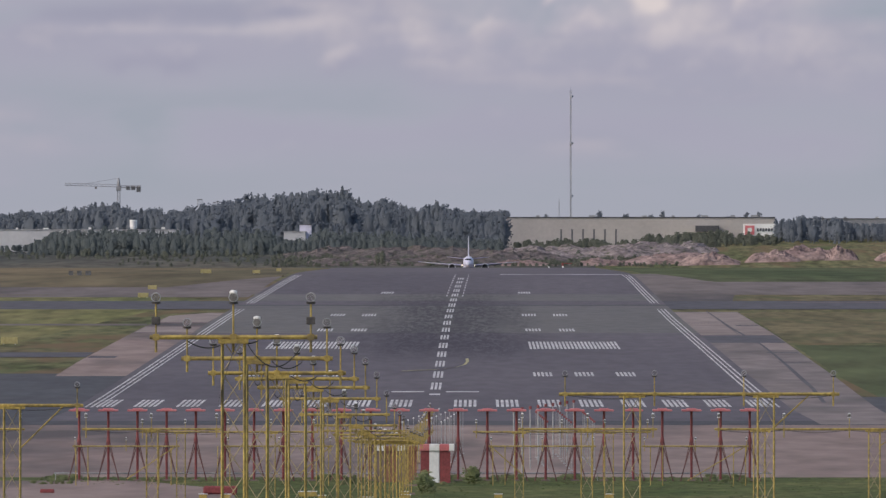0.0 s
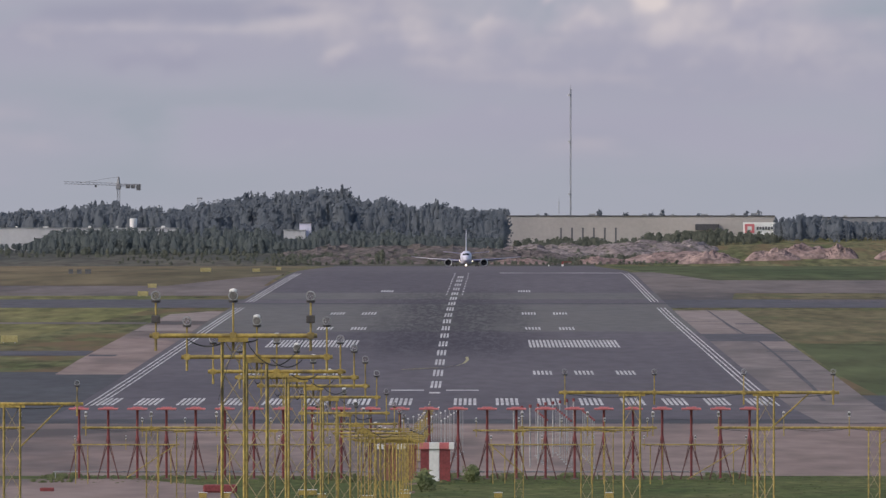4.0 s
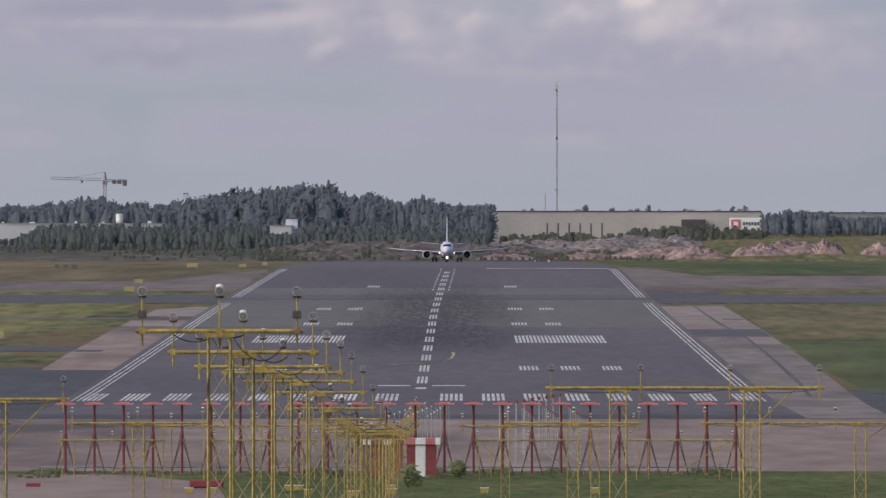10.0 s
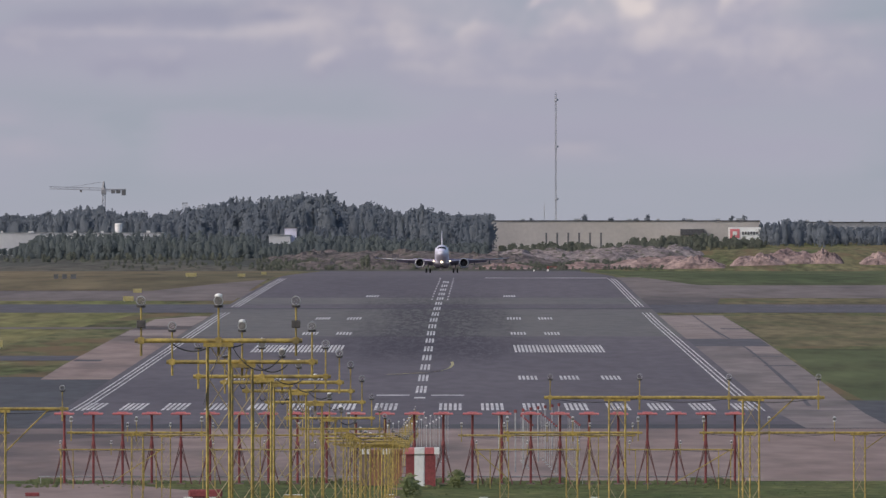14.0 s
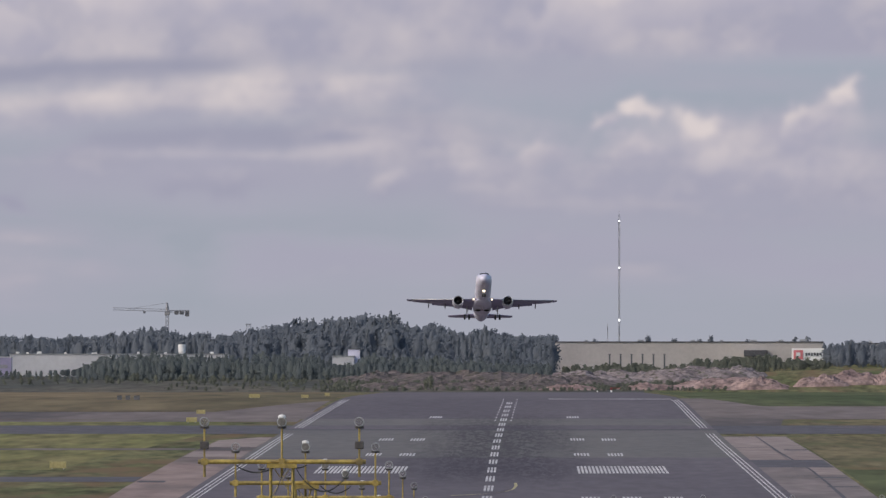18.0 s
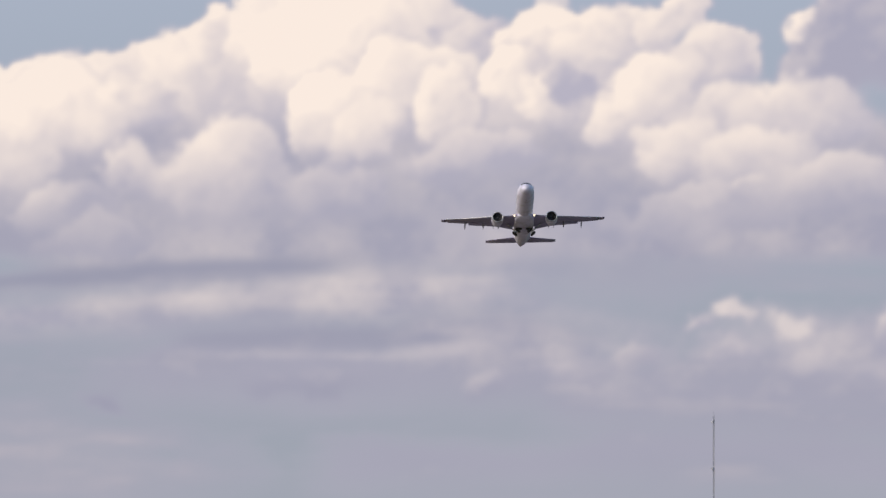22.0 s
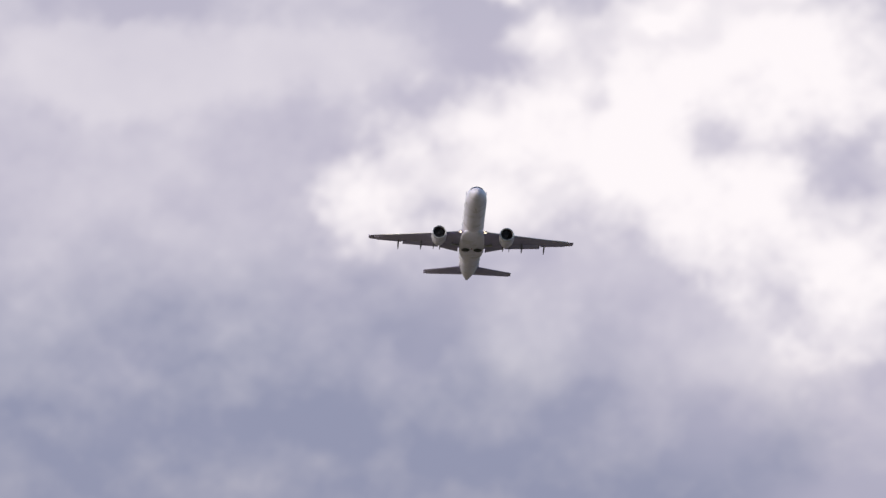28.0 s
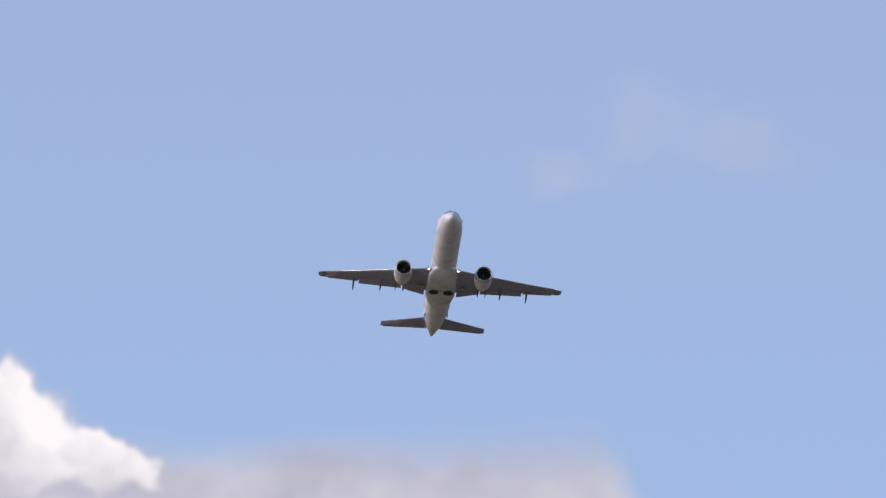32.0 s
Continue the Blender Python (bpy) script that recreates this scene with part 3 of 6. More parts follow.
    lay(0.20 * ease(spot(-1.2, 35.1, 0.8, 0.5) + 0.8 * spot(0.2, 36.1, 0.7, 0.8) + 0.9 * spot(2.2, 35.3, 1.9, 0.8) + 0.9 * mid, 0.2, 1.2) * ease(W, 32.5, 33.5), 0.30, 0.0)
    cover, lit, gloom = soften(cover, 1), soften(np.clip(lit, 0, 1.4), 1), np.clip(soften(gloom, 2), 0, 1)

    R = 4960.0
    az, el = U.ravel() * UNIT, W.ravel() * UNIT
    co = np.stack([R * np.cos(el) * np.sin(az), R * np.cos(el) * np.cos(az), EYE_Z + R * np.sin(el)], 1).astype(np.float32)
    idx = (np.arange(rows - 1)[:, None] * cols + np.arange(cols - 1)[None, :]).ravel()
    quads = np.stack([idx, idx + 1, idx + cols + 1, idx + cols], 1).astype(np.int32)
    me = bpy.data.meshes.new("backdrop")
    me.vertices.add(len(co)), me.loops.add(quads.size), me.polygons.add(len(quads))
    me.vertices.foreach_set("co", co.ravel())
    me.loops.foreach_set("vertex_index", quads.ravel())
    me.polygons.foreach_set("loop_start", np.arange(0, quads.size, 4, dtype=np.int32))
    me.update(calc_edges=True)
    for name, field in (("cover", cover), ("lit", lit), ("gloom", gloom), ("rise", W / 40)):
        me.attributes.new(name, "FLOAT", "POINT").data.foreach_set("value", field.ravel().astype(np.float32))
    m, n, l, b = material("cloudy_sky")
    n.remove(b)
    e, out = n.new("ShaderNodeEmission"), n["Material Output"]

    def attr(name):
        a = n.new("ShaderNodeAttribute")
        a.attribute_name = name
        return a.outputs["Fac"]
    clear = ramp_node(n, l, attr("rise"), [(0.0, (0.345, 0.372, 0.43)), (0.05, (0.338, 0.368, 0.432)), (0.09, (0.318, 0.353, 0.42)), (0.13, (0.335, 0.378, 0.45)), (0.26, (0.395, 0.446, 0.548)), (0.325, (0.430, 0.493, 0.605)), (0.64, (0.37, 0.50, 0.77)), (0.775, (0.355, 0.485, 0.76)), (0.95, (0.345, 0.45, 0.715))])
    pale = ramp_node(n, l, attr("rise"), [(0.12, (0.475, 0.450, 0.535)), (0.4, (0.515, 0.487, 0.60)), (0.58, (0.515, 0.487, 0.60)), (0.66, (0.465, 0.455, 0.56)), (0.76, (0.455, 0.45, 0.555))])
    deep = ramp_node(n, l, attr("rise"), [(0.12, (0.275, 0.285, 0.385)), (0.4, (0.285, 0.30, 0.425))])
    grey = mixed(n, l, attr("gloom"), pale, deep)
    white = mixed(n, l, ramp_node(n, l, attr("rise"), [(0.30, (0, 0, 0)), (0.45, (1, 1, 1))]), (0.96, 0.83, 0.745), (1.0, 0.945, 0.965))
    bright = ramp_node(n, l, attr("lit"), [(0.0, (0, 0, 0)), (0.95, (1, 1, 1))])
    l.new(mixed(n, l, attr("cover"), clear, mixed(n, l, bright, grey, white)), e.inputs[0])
    l.new(e.outputs[0], out.inputs[0])
    me.materials.append(m)
    tagged(new("backdrop", me), "blue summer sky with banks of cumulus cloud", "sky", kind="structure")


build_sky()


# ---- runway, taxiways and paint ----
def on_structure(ob, label, category):
    return tagged(ob, label, category, kind="structure")


def runway_material(name, base):
    """Asphalt with long tyre-rubber streaks where the wheels touch down."""
    m = M[base].copy()
    m.name = name
    n, l = m.node_tree.nodes, m.node_tree.links
    b = n["Principled BSDF"]
    col = b.inputs["Base Color"].links[0].from_socket
    sep, c = n.new("ShaderNodeSeparateXYZ"), n.new("ShaderNodeTexCoord")
    l.new(c.outputs["Object"], sep.inputs[0])

    def calc(op, a, v, clamp=False):
        k = n.new("ShaderNodeMath")
        k.operation, k.use_clamp = op, clamp
        for s, q in zip(k.inputs, (a, v)):
            if hasattr(q, "is_output"):
                l.new(q, s)
            else:
                s.default_value = q
        return k.outputs[0]
    across = calc("ABSOLUTE", calc("SUBTRACT", sep.outputs[0], RUN_X + 0.1), 0)
    wob = noise_node(n, l, 0.30, 4, (1, 0.02, 1), seed=3)
    inside = calc("MULTIPLY_ADD", across, -0.125)
    inside.node.inputs[2].default_value = 1.6
    inside = calc("ADD", inside, calc("MULTIPLY", calc("SUBTRACT", wob, 0.5), 1.5), True)
    a0 = calc("MULTIPLY", calc("SUBTRACT", sep.outputs[1], 1405.0), 1 / 120.0, True)
    a1 = calc("SUBTRACT", 1.0, calc("MULTIPLY", calc("SUBTRACT", sep.outputs[1], 1880.0), 1 / 420.0, True))
    streak = ramp_node(n, l, noise_node(n, l, 1.5, 5, (1, 0.035, 1), rough=0.7, seed=9), [(0.41, (0.0,) * 3), (0.53, (1,) * 3)])
    smear = ramp_node(n, l, noise_node(n, l, 0.5, 4, (1, 0.010, 1), seed=14), [(0.35, (0.12,) * 3), (0.65, (0.50,) * 3)])
    fac = calc("MULTIPLY", calc("MULTIPLY", inside, calc("MULTIPLY", a0, a1)), calc("MAXIMUM", calc("MULTIPLY", streak, 0.72), smear))
    l.new(mixed(n, l, fac, col, (0.038, 0.032, 0.042)), b.inputs["Base Color"])
    return m


def build_runway():
    worn, pale = runway_material("runway_asphalt", "asphalt"), runway_material("runway_asphalt_pale", "asphalt_pale")
    L, R = RUN_X - 30.6, RUN_X + 30.6
    on_structure(strip("runway", L, R, 1076, 3960, worn, 0.05), "grey asphalt runway with tyre-rubber streaks", "runway")
    on_structure(strip("runway_patch", L, R, 1640, 1925, pale, 0.06), "paler resurfaced asphalt across the runway", "runway")
    on_structure(strip("runway_patch", L, R, 1990, 2080, pale, 0.06), "paler resurfaced asphalt across the runway", "runway")
    # crossing taxiways and the paved apron before the threshold
    on_structure(strip("taxiway", -400, 400, 1052, 1215, "asphalt_dark", 0.03), "dark asphalt taxiway across the threshold", "taxiway")
    on_structure(strip("taxiway", -400, L, 1215, 1345, "asphalt_dark", 0.028), "dark asphalt taxiway beside the runway", "taxiway")
    on_structure(strip("taxiway", -500, 500, 1886, 1990, "asphalt_mid", 0.045), "dark asphalt taxiway crossing the runway", "taxiway")
    on_structure(strip("taxiway", R, 500, 2075, 2280, "worn_taxi", 0.04), "worn brownish taxiway", "taxiway")
    on_structure(strip("taxiway", -500, L, 2078, 2190, "worn_taxi", 0.04), "worn brownish taxiway", "taxiway")
    on_structure(strip("taxiway", -500, -41.9, 1450, 1486, "asphalt_mid", 0.04), "narrow dark service road in the grass", "taxiway")
    on_structure(strip("taxiway", -500, -41.9, 1712, 1730, "worn_taxi", 0.04), "narrow worn track in the grass", "taxiway")
    on_structure(strip("runway_seam", L, R, 1928, 1937, "asphalt_dark", 0.066), "dark joint across the runway", "seam")
    on_structure(strip("apron", -220, 220, 812, 1056, "old_paving", 0.02), "worn reddish-grey paving before the runway", "paving")
    on_structure(polygon("dirt_patch", [(700, -60, -12), (770, -60, -14), (800, -50, -20)], "old_paving", 0.03), "bare reddish dirt in the grass", "dirt")
    # shoulders, in old concrete slabs
    on_structure(polygon("shoulder", [(1330, -41.4, L), (1420, -41.8, L), (1690, -41.8, L), (1812, -41.1, L), (1846, -36.5, L)], "old_paving", 0.035), "worn reddish paved shoulder", "paving")
    on_structure(polygon("shoulder", [(1056, R, 33.6), (1206, R, 34.4), (1320, R, 34.95), (1444, R, 35.25), (1620, R, 35.75), (1856, R, 35.6)], "grey_paving", 0.035), "worn reddish paved shoulder", "paving")
    on_structure(polygon("shoulder_patch", [(1622, R, 31.3), (1846, R, 31.3)], "pale_paving", 0.05), "pale concrete shoulder slabs", "paving")
    on_structure(polygon("shoulder_patch", [(1622, 31.5, 35.6), (1846, 31.7, 35.4)], "pale_paving", 0.052), "pale concrete shoulder slabs", "paving")
    on_structure(polygon("shoulder_patch", [(1500, 32.3, 35.3), (1556, 32.2, 35.4)], "pale_paving", 0.052), "pale concrete shoulder slabs", "paving")
    on_structure(polygon("shoulder_patch", [(1648, -41.6, -34.6), (1700, -41.6, -34.6)], "pale_paving", 0.05), "pale concrete shoulder slabs", "paving")
    on_structure(polygon("shoulder_patch", [(1742, -41.1, -34.6), (1812, -40.9, -34.6), (1840, -36.5, -34.6)], "pale_paving", 0.05), "pale concrete shoulder slabs", "paving")
    on_structure(strip("shoulder_patch", R, 35.45, 1558, 1620, "asphalt_mid", 0.05), "dark asphalt mending strip", "paving")
    for x0, x1, y, w in ((31.6, 35.1, 1478, 14), (31.5, 34.9, 1413, 11), (32.6, 35.5, 1708, 18), (R + 1, 31.2, 1490, 5), (R, 31.2, 1735, 5), (-41.7, -34.6, 1716, 9), (-41.5, -38.6, 1445, 26)):
        on_structure(strip("tar_seam", x0, x1, y, y + w * 0.45, "asphalt_mid", 0.06), "dark tar seam across the shoulder", "seam")
    on_structure(polygon("tar_seam", [(1184, 30.1, 30.5), (1256, 30.9, 31.3), (1300, 31.1, 31.6), (1370, 31.5, 31.95), (1440, 31.9, 32.2), (1540, 32.2, 32.5), (1610, 31.8, 32.1), (1698, 31.3, 31.75), (1760, 31.45, 31.7), (1864, 31.4, 31.6)], "asphalt_mid", 0.066), "dark crack along the shoulder", "seam")
    # worn aprons where the taxiways run into the runway
    on_structure(polygon("apron", [(2040, -500, L), (2075, -66, L), (2130, -58, L), (2190, -50, L), (2330, -40, L), (2400, -34, L)], "worn_taxi", 0.042), "worn brownish paving where a taxiway meets the runway", "paving")
    on_structure(polygon("apron", [(1992, R, 37.5), (2060, R, 39), (2140, R, 42), (2240, R, 43), (2300, R, 38.5), (2380, R, 35.5), (2470, R, 32)], "worn_taxi", 0.042), "worn brownish paving where a taxiway meets the runway", "paving")
    # fields
    on_structure(polygon("field", [(2195, -500, -50), (2330, -500, -40), (2400, -500, -34), (3400, -500, -42), (4000, -500, -45)], "heath", 0.03), "brown heath beside the runway", "field")
    on_structure(polygon("field", [(2285, 40, 500), (2340, 36, 500), (2480, 30, 500), (4000, 32, 500)], "far_turf", 0.03), "green field beside the runway", "field")
    on_structure(polygon("field", [(2000, 38, 500), (2030, 37, 500), (2062, 40, 500)], "dry_grass", 0.03), "yellow-green strip of meadow", "field")
    on_structure(polygon("field", [(1960, -500, -44), (2000, -500, -43), (2070, -500, -47)], "meadow", 0.03), "yellow-green strip of meadow", "field")
    on_structure(polygon("field", [(1540, -500, -54), (1900, -500, -44)], "meadow", 0.025), "yellow-green meadow", "field")
    on_structure(polygon("field", [(1560, 35.9, 62), (1700, 36.1, 60), (1860, 35.9, 56)], "dry_grass", 0.022), "dry straw-brown grass beside the shoulder", "field")
    on_structure(polygon("field", [(1216, 36, 500), (1330, 35.4, 500), (1450, 35.7, 500), (1540, 36, 500)], "far_turf", 0.022), "dark green grass beside the shoulder", "field")
    on_structure(strip("verge", -60, 60, 640, 812, "turf", 0.015), "mown green grass", "grass")
    # the mirage's bright sky reflection, painted as a strip on the runway
    on_structure(strip("mirage_strip", 3, 25, 2422, 2446, "mirage_white", 0.09), "pale strip painted for the bright mirage on the far runway", "paving")


def painted(name, label, pieces, mat="line_white", group="runway markings"):
    """A marking made of narrow painted bars: (x0, x1, y0, y1)."""
    ob = tagged(empty(name, (0, 0, 0)), label, "runway marking", group)
    for x0, x1, y0, y1 in pieces:
        strip("bar", x0, x1, y0, y1, mat, 0.078, parent=ob)
    return ob


def comb(xc, width, y0, y1, n, fill=0.6):
    """n bars that together are width wide."""
    pitch = width / (n - 1 + fill)
    return [(xc - width / 2 + i * pitch, xc - width / 2 + i * pitch + pitch * fill, y0, y1) for i in range(n)]


def build_paint():
    for s in (-1, 1):
        for i in range(8):
            painted("threshold_stripe", "white threshold stripe painted in five bars", comb(RUN_X + s * (2.8 + 3.65 * i), 1.95, THR - 3, THR + 32, 5))
        for y, offs in ((1326, (10.3, 14.4, 18.5)), (1655, (10.7, 14.85)), (1806, (10.7, 14.9)), (2090, (10.6,))):
            for o in offs:
                painted("touchdown_mark", "white touchdown-zone mark painted in five bars", comb(RUN_X + s * o, 1.85, y, y + 24, 5))
        painted("aiming_point", "large white aiming point painted in many bars", comb(RUN_X + s * 14.75, 10.1, 1509, 1565, 24))
        # the edge line: four thin lines side by side, broken at the crossing
        x = RUN_X + s * 29.2
        painted("edge_line", "white runway edge line of thin parallel stripes", [q for a, b in ((THR - 6, 1885), (1955, 2420)) for q in comb(x, 1.2, a, b, 3, 0.36)])
        painted("threshold_bar", "short white transverse line", [(RUN_X + s * 2.5 - 1.5, RUN_X + s * 2.5 + 1.5, 1237, 1242)])
    painted("threshold_bar", "short white transverse line", [(RUN_X - 0.5, RUN_X + 0.5, 1223, 1230)])
    for i in range(17):
        y = 1251 + 66.5 * i
        painted("centre_line_dash", "white centre-line dash painted in three bars", comb(RUN_X, 0.98, y, y + 38, 3, 0.62))
    # touchdown-zone lights, put in as dots of white paint
    for s in (-1, 1):
        painted("light_dots", "faint painted dots standing for lights beside the centre line", [(RUN_X + s * 1.2 - 0.12, RUN_X + s * 1.2 + 0.12, 2050 + 40 * i, 2066 + 40 * i) for i in range(10)])
    # a yellow line leads off towards the left
    curve = [(-1.1, 1440), (-1.0, 1420), (-1.3, 1398), (-2.2, 1380), (-4.0, 1368), (-7.5, 1358)]
    v = []
    for x, y in curve:
        z = land(RUN_X, y) + 0.075
        v += [(x - 0.16, y - 2.5, z), (x + 0.16, y + 2.5, z)]
    tagged(sheet("lead_off_line", v, [(2 * i, 2 * i + 1, 2 * i + 3, 2 * i + 2) for i in range(len(curve) - 1)], "line_yellow"), "faded yellow taxi line curving off the centre line", "runway marking")
    tagged(strip("taxi_line", 45, 200, 1963, 1966.5, "pale_paving", 0.12), "white line along the crossing taxiway", "taxi line")


build_runway()
build_paint()


# ---- approach lights ----
def bar_height(y):
    return float(np.interp(y, (213.6, 236.5, 260, 289, 318, 354, 392, 430, 458, 540, 640, 700, 800, 900, 1000, 1150), (12.31, 11.79, 11.32, 10.93, 10.45, 9.79, 8.91, 8.1, 7.55, 6.05, 4.5, 3.75, 2.75, 1.8, 1.0, 0.4)))


def lattice_mast(thing, x, y, z0, z1, w, pitch=0.52, r=0.023, mat="yellow_paint", split=True):
    """Four legs with zigzag braces on each face; far masts keep each face's bracing in one piece."""
    c = [(x - w, y - w), (x + w, y - w), (x + w, y + w), (x - w, y + w)]
    leg = None
    for px, py in c:
        if leg is None:
            leg = part("leg", rod(bmesh.new(), (0, 0, z0), (0, 0, z1), r, n=5), mat, thing)
            one = leg
        else:
            one = new("leg", leg.data)
            one.parent = thing
        one.location = (px, py, 0)
    k = max(1, int((z1 - z0) / pitch))
    step = (z1 - z0) / k
    if split:
        shape = {}
        for f in range(4):
            (ax, ay), (bx, by) = c[f], c[(f + 1) % 4]
            for i in range(k):
                p, q = ((ax, ay), (bx, by)) if i % 2 == 0 else ((bx, by), (ax, ay))
                d = (q[0] - p[0], q[1] - p[1])
                key = (round(d[0], 3), round(d[1], 3))
                if key not in shape:
                    shape[key] = part("brace", rod(bmesh.new(), (0, 0, 0), (*d, step), r * 0.36, n=4, caps=False), "pale_brace" if mat == "yellow_paint" else mat, thing)
                    one = shape[key]
                else:
                    one = new("brace", shape[key].data)
                    one.parent = thing
                one.location = (*p, z0 + step * i)
        return
    for f in range(4):
        (ax, ay), (bx, by) = c[f], c[(f + 1) % 4]
        bm = bmesh.new()
        for i in range(k):
            za, zb = z0 + step * i, z0 + step * (i + 1)
            p, q = ((ax, ay), (bx, by)) if i % 2 == 0 else ((bx, by), (ax, ay))
            rod(bm, (*p, za), (*q, zb), r * 0.55, n=4, caps=False)
        tagged(part("bracing", bm, mat, thing), kind="stuff")


def lamp(thing, x, y, z, stem, big=1.0, white=False, capped=True):
    """A lamp on a short stem over a bar: stem, dark cup, glass globe and cap."""
    top = z + stem
    st = part("lamp_stem", rod(bmesh.new(), (x, y, z), (x, y, top), 0.020 * big, n=6), "yellow_paint", thing)
    part("lamp_cup", rod(bmesh.new(), (x, y, top), (x, y, top + 0.04 * big), 0.07 * big, 0.085 * big, n=8), "white_paint" if white else "dark_cap", st)
    bm = rod(bmesh.new(), (x, y - 0.04 * big, top + 0.12 * big), (x, y + 0.07 * big, top + 0.12 * big), 0.080 * big, 0.06 * big, n=12)
    if not capped and not white:
        bm.free()
        part("lamp_foot", rod(bmesh.new(), (x, y, top + 0.03 * big), (x, y, top + 0.06 * big), 0.04 * big, 0.02 * big, n=8), "dark_cap", st)
    else:
        part("lamp_head", bm, "white_paint" if white else "lamp_glass" if capped else "clear_glass", st, "round lamp head")
    hoop = [[(x + r * math.cos(a), y + d * big, top + 0.12 * big + r * math.sin(a)) for a in [2 * math.pi * i / 12 for i in range(12)]] for r, d in ((0.088 * big, -0.065), (0.088 * big, -0.035), (0.070 * big, -0.035), (0.070 * big, -0.065), (0.088 * big, -0.065))]
    part("lamp_ring", loft(bmesh.new(), hoop, close_ends=False), "galvanised", st)
    part("lamp_lens", rod(bmesh.new(), (x, y - 0.072 * big, top + 0.12 * big), (x, y - 0.066 * big, top + 0.12 * big), 0.070 * big, n=12), "lamp_glass" if capped else "clear_glass", st, "dull glass lens")
    if capped:
        part("lamp_cap", ball(bmesh.new(), (x, y, top + 0.205 * big), 0.075 * big, 10, (1, 1, 0.6)), "white_paint", st, "white domed cap", True)


def tube(pts, r, n=5):
    """One bent round bar through points that run mostly along x."""
    return loft(bmesh.new(), [[(p[0], p[1] + r * math.cos(2 * math.pi * i / n), p[2] + r * math.sin(2 * math.pi * i / n)) for i in range(n)] for p in pts])


def clamp_piece(bm, x, y, z, w=0.05):
    box(bm, (x - w, y - 0.05, z - 0.05), (x + w, y + 0.05, z + 0.05))


def barrette(y, z, lamps, half, mast_w, heavy):
    t = tagged(empty("approach_light", (0, 0, 0)), "yellow steel approach-light mast with lamps on a crossbar", "approach light", "approach lights")
    x = RUN_X
    if heavy:
        lattice_mast(t, x, y, 0, z - 0.03, mast_w)
        part("head_frame", box(bmesh.new(), (x - mast_w - 0.06, y - mast_w - 0.05, z - 0.1), (x + mast_w + 0.06, y + mast_w + 0.05, z - 0.03)), "yellow_paint", t)
        near = y < 220
        loops = ((0.15, 0.85, 0.42), (-0.55, -0.05, 0.12), (0.04, 0.3, 0.05)) if near else ((0.2, 0.6, 0.10 + 0.002 * (y % 37)), (-0.1, 0.12, 0.42))
        for a, b, deep in loops:
            pts = [(x + half * (a + (b - a) * k / 12), y - 0.08 - 0.02 * math.sin(k), z - 0.05 - deep * math.sin(math.pi * k / 12) ** 0.8) for k in range(13)]
            part("cable", tube(pts, 0.012), "cable", t, "loosely hanging black cable")
        if near:
            pts = [(x + 0.10 - 0.33 * k / 10, y - mast_w - 0.03, z - 0.06 - 0.95 * (k / 10) ** 1.4) for k in range(11)]
            part("cable", tube(pts, 0.014), "cable", t, "black cable hanging down the mast")
    else:
        for s in (-1, 1):
            part("post", rod(bmesh.new(), (x + s * mast_w, y, 0), (x + s * mast_w, y, z), 0.028, n=5), "yellow_paint", t)
        n = max(1, int(z / 0.8))
        made = {}
        for i in range(n):
            s = 1 if i % 2 else -1
            if s not in made:
                made[s] = part("brace", rod(bmesh.new(), (-s * mast_w, 0, 0), (s * mast_w, 0, z / n), 0.012, n=4, caps=False), "yellow_paint", t)
                one = made[s]
            else:
                one = new("brace", made[s].data)
                one.parent = t
            one.location = (x, y, z * i / n)
    part("crossbar", rod(bmesh.new(), (x - half, y, z), (x + half, y, z), 0.036, n=8), "yellow_paint", t)
    spots = [x + (half - 0.1) * (2 * i / (lamps - 1) - 1) for i in range(lamps)] if lamps > 1 else [x]
    for q in spots:
        bm = bmesh.new()
        clamp_piece(bm, q, y, z)
        part("clamp", bm, "yellow_paint", t)
        part("tail_pipe", rod(bmesh.new(), (q, y, z - 0.05), (q, y, z - 0.24), 0.024), "yellow_paint", t)
        if y < 220 and q != spots[1]:
            part("switch_box", box(bmesh.new(), (q - 0.07, y - 0.06, z + 0.2), (q + 0.07, y + 0.06, z + 0.32), 0.01), "dark_cap", t, "small black switch box")
        lamp(t, q, y, z, 0.52 if heavy else 0.34, 0.9 if heavy else 0.85, capped=abs(q - x) < 0.3)
    part("footing", box(bmesh.new(), (x - mast_w - 0.2, y - mast_w - 0.2, -0.1), (x + mast_w + 0.2, y + mast_w + 0.2, 0.12), 0.02), "old_paving", t, "concrete footing")
    return t


